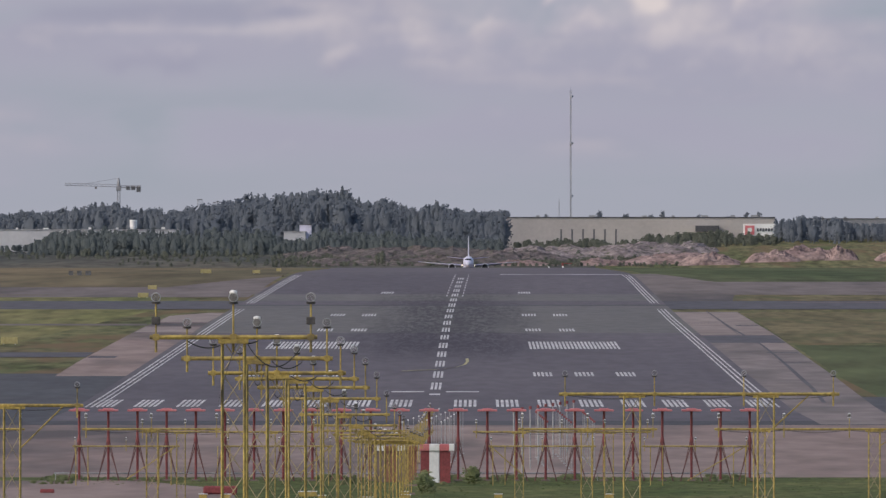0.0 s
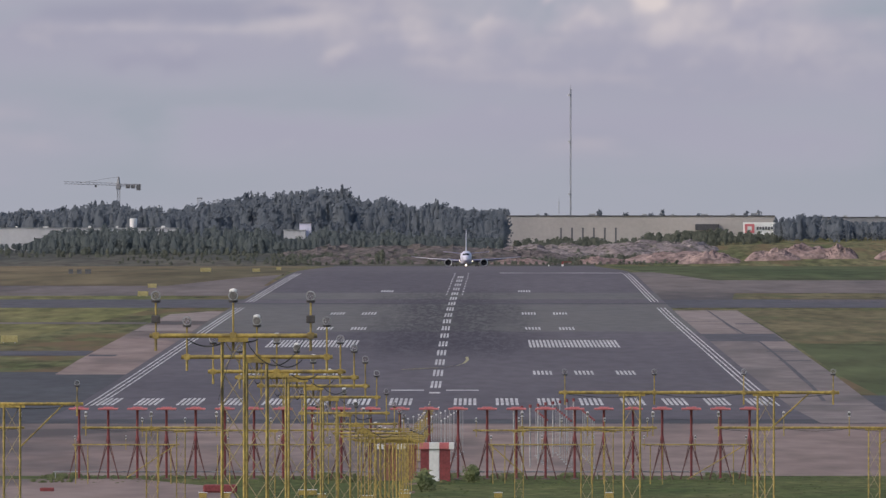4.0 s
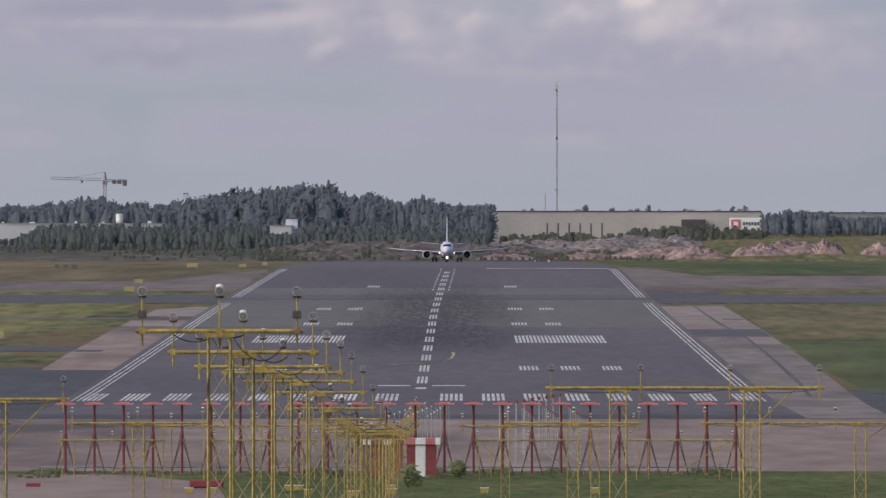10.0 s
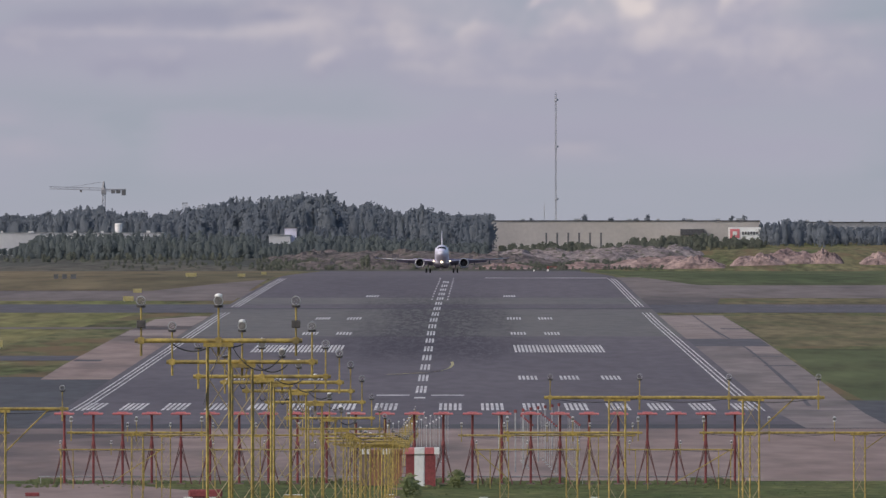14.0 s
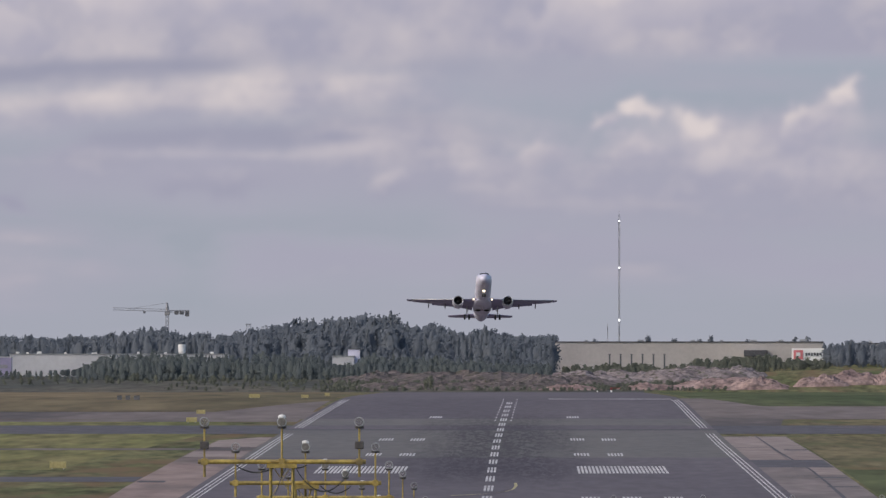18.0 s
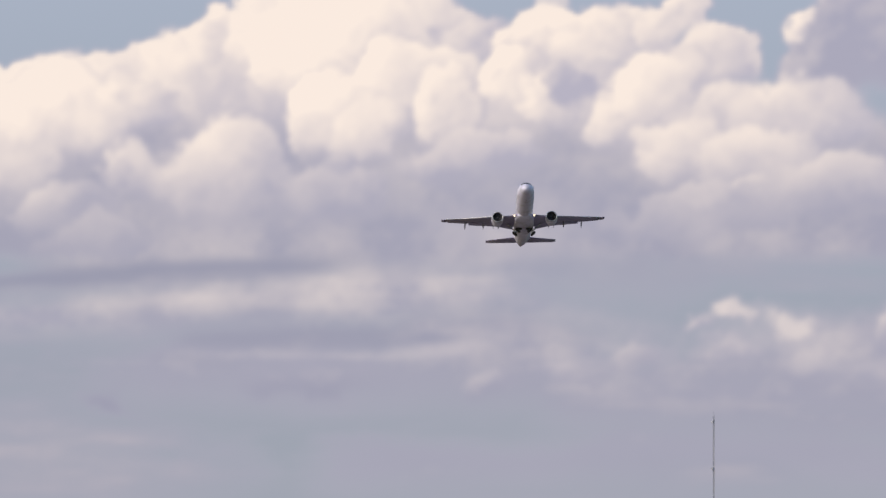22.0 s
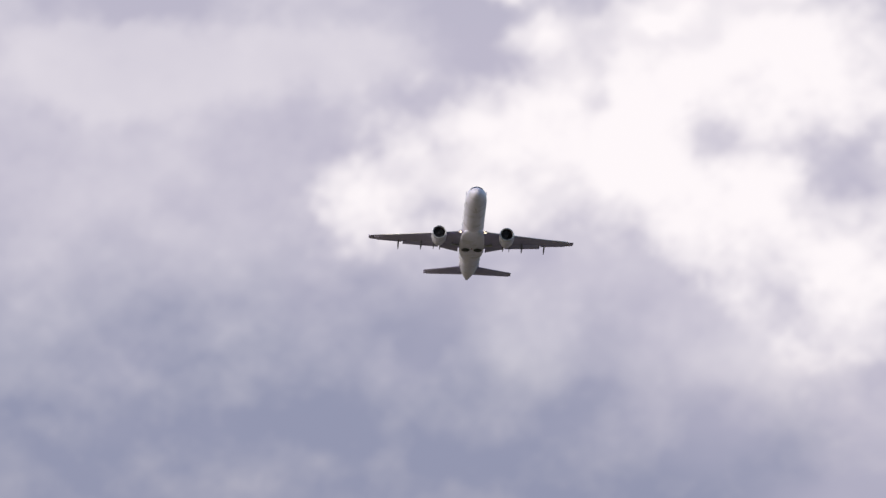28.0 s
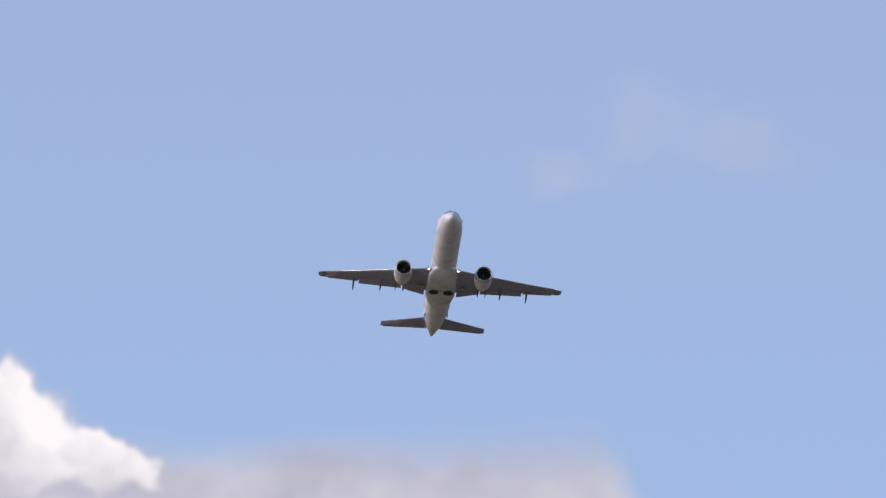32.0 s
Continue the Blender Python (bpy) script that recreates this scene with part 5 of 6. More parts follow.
def build_hall():
    h = tagged(empty("hall", (0, 0, 0)), "long low pale rendered industrial hall with a flat roof", "building")
    x0, x1, y0, y1, z0, z1 = 9.7, 101.0, 4600, 4680, 13.0, 24.2
    n = 12
    for i in range(n):
        a, b = x0 + (x1 - x0) * i / n, x0 + (x1 - x0) * (i + 1) / n - 0.02
        part("wall_panel", box(bmesh.new(), (a, y0 + 0.02 * (i % 2), z0), (b, y0 + 0.5, z1)), "render_wall", h)
    part("core", box(bmesh.new(), (x0 + 0.1, y0 + 0.5, z0), (x1 - 0.1, y1, z1 - 0.2)), "render_wall", h)
    part("roof_edge", box(bmesh.new(), (x0 - 0.2, y0 - 0.2, z1), (x1 + 0.1, y1, z1 + 0.35)), "roof_felt", h)
    for i, (x, w, hh) in enumerate(((20, 1.2, 0.5), (38, 2.0, 0.6), (56, 1.6, 0.5), (66, 1.0, 0.5), (76, 2.4, 0.5), (86, 1.5, 0.6), (93, 2.4, 0.7))):
        part("roof_vent", box(bmesh.new(), (x, y0 + 3, z1 + 0.35), (x + w, y0 + 5, z1 + 0.35 + hh)), "galvanised", h)
    part("canopy", box(bmesh.new(), (74, y0 - 5, 19.5), (82, y0 - 0.02, 21.6)), "roof_felt", h, "dark loading canopy")
    for i in range(6):
        p = tagged(empty("gate_post", (28.2 + 3.68 * i, 4555, 16.0)), "dark upright post before the hall", "post", "posts before the hall")
        part("shaft", box(bmesh.new(), (-0.28, -0.28, -1.5), (0.28, 0.28, 4.0), 0.05), "dark_steel", p)
        part("top", box(bmesh.new(), (-0.36, -0.36, 4.0), (0.36, 0.36, 4.3)), "dark_steel", p)
    s = tagged(empty("sign_board", (0, 0, 0)), "white sign board with a red emblem and unreadable dark lettering", "sign")
    part("board", box(bmesh.new(), (90.0, 4588, 17.9), (100.9, 4590, 22.2)), "sign_face", s)
    part("emblem", box(bmesh.new(), (90.6, 4587.8, 18.5), (93.8, 4587.98, 21.6)), "sign_red", s, "red emblem")
    part("emblem_mark", box(bmesh.new(), (91.5, 4587.7, 19.4), (92.9, 4587.79, 20.8)), "white_paint", s)
    for i in range(6):
        part("letter_bar", box(bmesh.new(), (94.6 + 0.95 * i, 4587.8, 19.6 + 0.2 * (i % 2)), (95.25 + 0.95 * i, 4587.98, 20.7)), "dark_steel", s)
    for x in (90.5, 99.5):
        part("stand", box(bmesh.new(), (x, 4588.5, 14), (x + 0.4, 4589.5, 17.7)), "galvanised", s)


def simple_building(name, label, x0, x1, y, z0, z1, mat, roof, windows=0, depth=12.0):
    b = tagged(empty(name, (0, 0, 0)), label, "building", "distant buildings")
    part("wall", box(bmesh.new(), (x0, y, z0), (x1, y + depth, z1)), mat, b)
    part("roof", box(bmesh.new(), (x0 - 0.2, y - 0.2, z1), (x1 + 0.2, y + depth, z1 + 0.3)), roof, b)
    for i in range(windows):
        a = x0 + (x1 - x0) * (i + 0.25) / windows
        part("window", box(bmesh.new(), (a, y - 0.06, z0 + (z1 - z0) * 0.55), (a + (x1 - x0) * 0.5 / windows, y - 0.01, z0 + (z1 - z0) * 0.8)), "cockpit_glass", b)
    return b


BEACONS = []


def build_far_things():
    y = 4385.0
    long = simple_building("warehouse", "long white warehouse behind the trees", -170, -98, 4466, 11, 19.9, "warehouse_wall", "galvanised", 0)
    for x, w, q in ((-168, 1.2, 0.5), (-164.5, 0.8, 0.3), (-161, 1.5, 0.6), (-152, 0.7, 0.4), (-143, 1.8, 0.3), (-128, 1.0, 0.5), (-119, 0.8, 0.4), (-104, 1.2, 0.5)):
        part("roof_light", box(bmesh.new(), (x, 4466.2, 20.2), (x + w, 4467.4, 20.3 + q)), "white_paint", long)
    end = simple_building("warehouse", "grey-lilac warehouse end behind the trees", -200, -168.5, 4440, 11, 18.9, "wing_skin", "warehouse_wall", 0)
    for i in range(5):
        part("window_band", box(bmesh.new(), (-199 + 6 * i, 4439.9, 15.4), (-193.6 + 6 * i, 4439.98, 16.6)), "crane_paint", end, "dull strip window")
    simple_building("warehouse", "white low building among the trees", -63.5, -56.4, y + 70, 16.5, 19.2, "warehouse_wall", "galvanised", 0)
    simple_building("warehouse", "pale blue building among the trees", -58.5, -54.6, y + 78, 16, 21.6, "hull", "roof_felt", 0)
    far = simple_building("warehouse", "long dark grey hall behind the trees", 112, 190, 4700, 13, 24.0, "crane_paint", "roof_felt", 0, 30.0)
    for x in (119, 127, 138):
        part("roof_vent", box(bmesh.new(), (x, 4702, 24.3), (x + 1.2, 4703, 24.8)), "galvanised", far)
    # white water tower
    t = tagged(empty("water_tower", (-113.3, 4470, 0.15)), "white water tower with a tapered tank", "tower")
    part("tank", loft(bmesh.new(), [[(r * math.cos(a * math.pi / 12), r * math.sin(a * math.pi / 12), z) for a in range(24)] for r, z in ((0.75, 19.7), (1.2, 20.8), (1.25, 22.9), (1.1, 23.1))]), "white_paint", t, smooth=False)
    part("stem", rod(bmesh.new(), (0, 0, 10), (0, 0, 19.7), 0.25, n=12), "dark_steel", t)
    # tower crane
    c = tagged(empty("tower_crane", (-129.0, 4880, 0)), "grey tower crane above the woods", "crane")
    lattice_mast(c, 0, 0, 16, 36.2, 0.5, 1.4, 0.10, "crane_paint", False)
    part("cab", box(bmesh.new(), (-0.9, -0.9, 34.6), (0.9, 0.9, 36.4), 0.1), "crane_paint", c)
    part("tower_head", rod(bmesh.new(), (0, 0, 36.2), (0, 0, 39.2), 0.7, 0.25, n=4), "crane_paint", c)
    bm = bmesh.new()
    for i in range(14):
        a, b = -19.5 * i / 14, -19.5 * (i + 1) / 14
        za, zb = 36.0 - a * 0.03, 36.0 - b * 0.03
        rod(bm, (a, 0, za), (b, 0, zb), 0.085, n=4), rod(bm, (a, 0, za + 0.8), (b, 0, zb + 0.8), 0.07, n=4), rod(bm, (a, 0, za), (b, 0, zb + 0.8), 0.05, n=4)
    part("jib", bm, "crane_paint", c)
    bm = bmesh.new()
    for z in (35.8, 36.4):
        rod(bm, (0, 0, z), (8, 0, z), 0.14, n=4)
    part("counter_jib", bm, "crane_paint", c)
    for x, w in ((2.6, 1.5), (4.4, 1.6), (6.4, 1.5)):
        part("counterweight", box(bmesh.new(), (x, -0.5, 34.2 if x > 6 else 34.9), (x + w, 0.5, 36.2), 0.08), "dark_steel", c)
    part("stay", rod(bmesh.new(), (0, 0, 39.1), (-14, 0, 36.9), 0.05, n=4), "crane_paint", c)
    part("trolley", box(bmesh.new(), (-8.6, -0.4, 35.3), (-7.8, 0.4, 36.1)), "dark_steel", c)
    # radio masts
    for x, y, z, w in ((33.8, 4900, 72.5, 0.28), (29.6, 4900, 32.0, 0.12)):
        t = tagged(empty("radio_mast", (x, y, 0)), "tall slender lattice radio mast" if w > 0.2 else "thin distant radio mast", "mast", "radio masts")
        lattice_mast(t, 0, 0, 14, z - 1.5, w, 2.2, 0.06 if w > 0.2 else 0.035, "mast_steel", False)
        part("core_tube", rod(bmesh.new(), (0, 0, 14), (0, 0, z - 2.0), w * 0.42, w * 0.28, n=8), "mast_steel", t)
        part("spire", rod(bmesh.new(), (0, 0, z - 2.5), (0, 0, z), 0.1, 0.04), "mast_steel", t)
        if w > 0.2:
            for q in (68.8, 51.9, 32.9):
                part("platform", box(bmesh.new(), (-0.45, -0.45, q - 0.55), (0.45, 0.45, q - 0.45)), "galvanised", t)
                # the flash is imitated: an added housing turns the lit lens away
                b = part("beacon", box(bmesh.new(), (-0.30, -0.25, -0.34), (0.30, -0.12, 0.34)), "mast_steel", t, "flashing mast lamp in an added turning housing")
                b.location = (0, -0.6, q)
                part("beacon_lens", box(bmesh.new(), (-0.24, -0.29, -0.26), (0.24, -0.26, 0.26)), "lit_mast_lamp", b, "lit lens of the beacon")
                # added screens, so that the lens shows only from straight ahead
                for e in (-0.29, 0.27):
                    part("blinker", box(bmesh.new(), (e, -0.95, -0.34), (e + 0.03, -0.25, 0.34)), "mast_steel", b)
                for e in (-0.34, 0.31):
                    part("hood", box(bmesh.new(), (-0.26, -0.95, e), (0.26, -0.25, e + 0.03)), "mast_steel", b)
                BEACONS.append((b, q))
    # chimneys and lattice towers over the left wood
    for x, top, w in ((-99.4, 31.2, 0.75), (-96.6, 28.8, 0.5), (-94.2, 30.2, 0.35), (-93.0, 30.6, 0.35), (-114.0, 28.5, 0.2), (-86, 28.8, 0.3)):
        t = tagged(empty("lattice_tower", (x, 4860, 0)), "small steel lattice tower over the trees", "tower", "lattice towers")
        lattice_mast(t, 0, 0, 16, top, w, 1.6, 0.1, "mast_steel", False)
        part("platform", box(bmesh.new(), (-w * 1.25, -w * 1.25, top), (w * 1.25, w * 1.25, top + 0.3)), "dark_steel", t)
    # red and white marker and shelter beyond the runway's end
    g = tagged(empty("runway_marker", (25.6, 4060, 6.9)), "small red and white marker frame beyond the runway", "marker")
    for z0, z1, c in ((0, 0.9, "red_paint"), (0.9, 1.7, "white_paint"), (1.7, 2.6, "red_paint")):
        part("post_band", box(bmesh.new(), (-0.3, -0.3, z0), (0.3, 0.3, z1)), c, g)
    part("arm", box(bmesh.new(), (0.3, -0.15, 2.35), (2.8, 0.15, 2.55)), "red_paint", g)
    part("side_post", box(bmesh.new(), (-4.3, -0.15, 0), (-4.0, 0.15, 1.6)), "white_paint", g)
    # taxiway signs and cabinets in the fields
    for x, y, w, hgt in ((-49.5, 2475, 1.0, 0.5), (-40.3, 2475, 0.7, 0.4), (-51.5, 2150, 0.7, 0.45), (-50, 2030, 0.8, 0.5), (-53.3, 1545, 0.95, 0.55), (-38.2, 2610, 0.5, 0.4)):
        s = tagged(empty("taxiway_sign", (x, y, land(RUN_X, y))), "yellow taxiway sign in the grass", "sign", "taxiway signs")
        part("panel", box(bmesh.new(), (-w, -0.1, 0.12), (w, 0.1, 0.12 + hgt * 1.4), 0.02), "line_yellow", s)
        for q in (-0.7, 0.7):
            part("foot", box(bmesh.new(), (q * w - 0.06, -0.06, -0.05), (q * w + 0.06, 0.06, 0.12)), "galvanised", s)
    for x, w in ((-72.5, 0.8), (-71.0, 0.8), (-69.4, 1.0)):
        s = tagged(empty("cabinet", (x, 2420, land(RUN_X, 2420))), "dark equipment cabinet in the heath", "cabinet", "cabinets")
        part("case", box(bmesh.new(), (-w / 2, -0.4, 0), (w / 2, 0.4, 0.75), 0.05), "dark_steel", s)
        part("lid", box(bmesh.new(), (-w / 2 - 0.04, -0.44, 0.75), (w / 2 + 0.04, 0.44, 0.82)), "dark_steel", s)


build_approach_lights()
build_localiser()
build_marker_posts()
build_woods()
build_mounds()
build_hall()
build_far_things()


# ---- the airliner: nose towards -y, main wheels on z = 0 ----
def ring(y, zc, hw, hh, n=32, low=1.0):
    out = []
    for i in range(n):
        a = 2 * math.pi * i / n
        s = math.sin(a)
        out.append((hw * math.cos(a), y, zc + hh * s * (low if s < 0 else 1)))
    return out


def foil(x, y, z, chord, thick, n=9, twist=0.0):
    """An aerofoil section at span x, its leading edge at y, z."""
    pts = []
    for i in range(n):
        q = (i / (n - 1)) ** 1.6
        pts.append((q, thick * (1.4 * math.sqrt(q) * (1 - q) + 0.02)))
    for i in range(n - 2, 0, -1):
        q = (i / (n - 1)) ** 1.6
        pts.append((q, -0.75 * thick * (1.2 * math.sqrt(q) * (1 - q) + 0.02)))
    t = math.tan(radians(twist))
    return [(x, y + q * chord, z + h * chord - q * chord * t) for q, h in pts]


def lathe(bm, prof, c, n=28, cap=False):
    """Turn (y, radius) round the axis through c along y."""
    rings = [[(c[0] + r * math.cos(2 * math.pi * i / n), c[1] + y, c[2] + r * math.sin(2 * math.pi * i / n)) for i in range(n)] for y, r in prof]
    return loft(bm, rings, close_ends=cap)


def wing_at(x):
    """Leading edge y, z and chord at the distance x from the middle."""
    return (float(np.interp(x, (0, 1.5, 4.7, 13.6), (-5.6, -4.6, -2.75, 2.35))), float(np.interp(x, (0, 1.5, 4.7, 9, 13.6), (2.1, 2.18, 2.62, 3.18, 3.9))), float(np.interp(x, (0, 1.5, 4.7, 13.6), (6.6, 6.0, 4.0, 1.55))))


WINGS = {}


def build_airliner():
    a = tagged(empty("airliner"), "white twin-engined jet airliner with grey wings and landing lights on", "aircraft")
    body = [(-17.75, 2.55, 0.03, 0.03), (-17.6, 2.56, 0.32, 0.30), (-17.2, 2.62, 0.62, 0.58), (-16.5, 2.74, 0.92, 0.90), (-15.6, 2.92, 1.18, 1.22), (-14.6, 3.06, 1.36, 1.46), (-13.4, 3.15, 1.47, 1.60), (-12.0, 3.18, 1.505, 1.66),
            (-8, 3.18, 1.505, 1.675), (-2, 3.18, 1.505, 1.675), (4, 3.18, 1.505, 1.675), (7.5, 3.2, 1.50, 1.655), (10, 3.34, 1.38, 1.50), (12.5, 3.58, 1.14, 1.22), (14.5, 3.80, 0.88, 0.95), (16.3, 4.0, 0.58, 0.66), (17.6, 4.12, 0.33, 0.42), (18.3, 4.18, 0.20, 0.26)]
    body = [(y - 1.0 * min(1, max(0, (-6 - y) / 6)), z, w, h) for y, z, w, h in body]
    part("fuselage", loft(bmesh.new(), [ring(y, z, w, h) for y, z, w, h in body]), "hull", a, "white painted fuselage", True)
    part("tail_cone", lathe(bmesh.new(), [(0, 0.20), (0.18, 0.21), (0.22, 0.13)], (0, 18.28, 4.18), 16, True), "dark_steel", a, "dark exhaust of the auxiliary power unit", True)
    belly = [(-6.6, 1.95, 0.4, 0.15), (-5.6, 1.75, 1.25, 0.42), (-4.2, 1.74, 1.62, 0.52), (-1.5, 1.72, 1.74, 0.60), (1.5, 1.72, 1.72, 0.58), (3.4, 1.78, 1.46, 0.47), (5.2, 1.9, 1.0, 0.34), (6.4, 2.0, 0.4, 0.15)]
    part("belly_fairing", loft(bmesh.new(), [ring(y, z, w, h, 24) for y, z, w, h in belly]), "hull", a, "", True)
    # windscreen panes, lying on the nose
    Y, Z, HW, HH = zip(*body)

    def skin(x, y, out=0.03):
        zc, hw, hh = float(np.interp(y, Y, Z)), float(np.interp(y, Y, HW)), float(np.interp(y, Y, HH))
        return (x, y - out, zc + hh * math.sqrt(max(0.0, 1 - (x / hw) ** 2)) + out)
    for x0, x1, y0, y1 in ((0.03, 0.44, -17.42, -16.55), (0.49, 0.86, -17.22, -16.35)):
        for s in (-1, 1):
            bm = bmesh.new()
            g = [[bm.verts.new(skin(s * (x0 + (x1 - x0) * i / 4), y0 + (y1 - y0) * j / 4 + 0.25 * (x0 + (x1 - x0) * i / 4) ** 2)) for i in range(5)] for j in range(5)]
            for j in range(4):
                for i in range(4):
                    bm.faces.new((g[j][i], g[j][i + 1], g[j + 1][i + 1], g[j + 1][i]))
            bmesh.ops.solidify(bm, geom=bm.faces[:], thickness=0.02)
            part("windscreen_pane", bm, "cockpit_glass", a, "dark windscreen pane", True)
    # cabin windows and doors on both sides
    win = None
    for s in (-1, 1):
        for i in range(27):
            y = -11.6 + 0.78 * i
            if win is None:
                bm = bmesh.new()
                ball(bm, (0, 0, 0), 0.16, 8, (0.12, 0.8, 1.1))
                win = part("cabin_window", bm, "cockpit_glass", a)
                w = win
            else:
                w = new("cabin_window", win.data)
                w.parent = a
            w.location = (s * 1.485, y, 3.52)
        for y in (-14.2, 9.3):
            part("door", box(bmesh.new(), (s * 1.36 - 0.06, y - 0.38, 2.5), (s * 1.36 + 0.06, y + 0.38, 4.2), 0.04), "hull", a)
    for s in (-1, 1):
        sec = []
        for x in (0.8, 1.5, 3.0, 4.7, 7.0, 9.5, 12.0, 13.6):
            y, z, c = wing_at(x)
            sec.append(foil(s * x, y, z, c, 0.115 - 0.002 * x, twist=2.0 - 0.2 * x))
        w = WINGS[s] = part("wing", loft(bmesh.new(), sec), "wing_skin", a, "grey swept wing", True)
        # bright leading edge
        lead = []
        for x in (1.7, 4.4, 6.4, 10, 13.5):
            y, z, c = wing_at(x)
            lead.append([(s * x, y - 0.03 + 0.10 * math.cos(q) * 1.0, z + 0.055 * math.sin(q) + 0.005) for q in [2 * math.pi * i / 8 for i in range(8)]])
        part("slat", loft(bmesh.new(), lead), "bare_metal", w, "bare metal leading edge", True)
        y, z, c = wing_at(13.6)
        tip = [foil(s * 13.6, y, z, c, 0.09), foil(s * 14.05, y + 0.26, z + 0.08, 1.36, 0.085), foil(s * 14.28, y + 0.45, z + 0.16, 1.12, 0.10), foil(s * 14.36, y + 0.62, z + 0.26, 0.85, 0.12)]
        part("wing_tip", loft(bmesh.new(), tip), "wing_skin", w, "blunt wing tip", True)
        # flaps, a little lowered
        for x0, x1 in ((1.9, 4.5), (4.65, 9.6)):
            q = []
            for x in (x0, x1):
                y, z, c = wing_at(x)
                q.append(foil(s * x, y + 0.80 * c, z - 0.10, 0.30 * c, 0.09, twist=14))
            part("flap", loft(bmesh.new(), q), "wing_skin", w)
        y0, z0, c0 = wing_at(9.75)
        y1, z1, c1 = wing_at(13.2)
        part("aileron", loft(bmesh.new(), [foil(s * 9.75, y0 + 0.82 * c0, z0 - 0.03, 0.24 * c0, 0.08, twist=3), foil(s * 13.2, y1 + 0.82 * c1, z1 - 0.01, 0.24 * c1, 0.08, twist=3)]), "wing_skin", w)
        for x, big in ((4.4, 1.0), (5.3, 0.55), (7.05, 0.95), (10.2, 0.85)):
            y, z, c = wing_at(x)
            bm = bmesh.new()
            lathe(bm, [(-0.2, 0.03), (0.3, 0.12 * big), (1.0, 0.145 * big), (1.8, 0.11 * big), (2.5, 0.03)], (s * x, y + 0.52 * c, z - 0.30 - 0.1 * big), 10, True)
            for v in bm.verts:
                v.co.z -= max(0, v.co.y - (y + 0.6 * c)) * 0.16
            part("flap_track_fairing", bm, "flap_fairing", w, "dark flap-track fairing", True)
        # engine
        c = (s * 4.72, -5.35, 1.72)
        nac = [(0.22, 0.80), (0.03, 0.85), (-0.04, 0.90), (0.03, 0.955), (0.35, 1.03), (1.0, 1.07), (1.9, 1.04), (2.7, 0.92), (3.3, 0.78), (3.32, 0.72)]
        e = part("engine_nacelle", lathe(bmesh.new(), nac[3:], c), "hull", a, "white engine nacelle", True)
        part("intake_lip", lathe(bmesh.new(), nac[:5], c), "bare_metal", e, "bare metal intake lip", True)
        part("intake_duct", lathe(bmesh.new(), [(0.2, 0.805), (0.85, 0.78), (0.86, 0.1)], c), "black_duct", e, "", True)
        part("spinner", lathe(bmesh.new(), [(0.45, 0.01), (0.6, 0.12), (0.84, 0.22)], c, 14, True), "dark_steel", e, "", True)
        blade = None
        for i in range(22):
            if blade is None:
                bm = bmesh.new()
                bm.faces.new([bm.verts.new(p) for p in ((0.2, 0, -0.03), (0.77, 0, -0.09), (0.77, 0.1, 0.07), (0.2, 0.1, 0.03))])
                bmesh.ops.solidify(bm, geom=bm.faces[:], thickness=0.012)
                blade = part("fan_blade", bm, "dark_steel", e)
                one = blade
            else:
                one = new("fan_blade", blade.data)
                one.parent = e
            one.location, one.rotation_euler = (c[0], c[1] + 0.72, c[2]), (0, 2 * math.pi * i / 22, 0)
        part("core_nozzle", lathe(bmesh.new(), [(2.9, 0.55), (3.6, 0.50), (4.3, 0.38), (4.32, 0.30)], c), "dark_steel", e, "", True)
        part("exhaust_plug", lathe(bmesh.new(), [(3.4, 0.28), (4.3, 0.2), (4.9, 0.02)], c, 14, True), "dark_steel", e, "", True)
        py, pz, pc = wing_at(4.72)
        q = [(s * 4.72, -4.7, 2.6), (s * 4.72, py + 0.1, pz + 0.1), (s * 4.72, py + 0.6 * pc, pz - 0.02), (s * 4.72, -1.4, 2.1)]
        bm = bmesh.new()
        loft(bm, [[(p[0] + d, p[1], p[2]) for p in q] for d in (-0.17, 0.17)])
        part("pylon", bm, "hull", a)
        part("strake", box(bmesh.new(), (c[0] - s * 0.72 - 0.02, -4.6, 2.35), (c[0] - s * 0.72 + 0.02, -3.7, 2.62)), "hull", e)
        # tailplane
        q = [foil(s * x, y, z, ch, 0.09) for x, y, z, ch in ((0.4, 12.9, 4.0, 3.3), (3.2, 14.75, 4.3, 2.35), (6.15, 16.6, 4.6, 1.35))]
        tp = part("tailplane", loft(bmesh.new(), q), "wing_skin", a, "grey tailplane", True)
        part("elevator", loft(bmesh.new(), [foil(s * x, y, z, ch, 0.06) for x, y, z, ch in ((0.8, 15.5, 4.02, 0.95), (5.8, 17.4, 4.56, 0.6))]), "wing_skin", tp)
        # lights in the wing root
        bm = bmesh.new()
        ball(bm, (s * 1.72, -4.42, 2.16), 0.20, 12, (1, 0.25, 1))
        lamp = part("root_lamp", bm, "root_light", a, "lit landing light in the wing root", True)
        # added hood: covers the lens from below, imitating a narrow forward beam
        part("beam_hood", lathe(bmesh.new(), [(0.12, 0.225), (-0.25, 0.225), (-0.25, 0.208), (0.12, 0.208)], (s * 1.72, -4.42, 2.16), 16), "wing_skin", lamp, "added round hood that screens the lamp from below", True)
        part("wheel_well", ball(bmesh.new(), (s * 0.86, -0.45, 1.05), 0.60, 16, (1.0, 1.05, 0.16)), "tyre", a, "dark open wheel well", True)
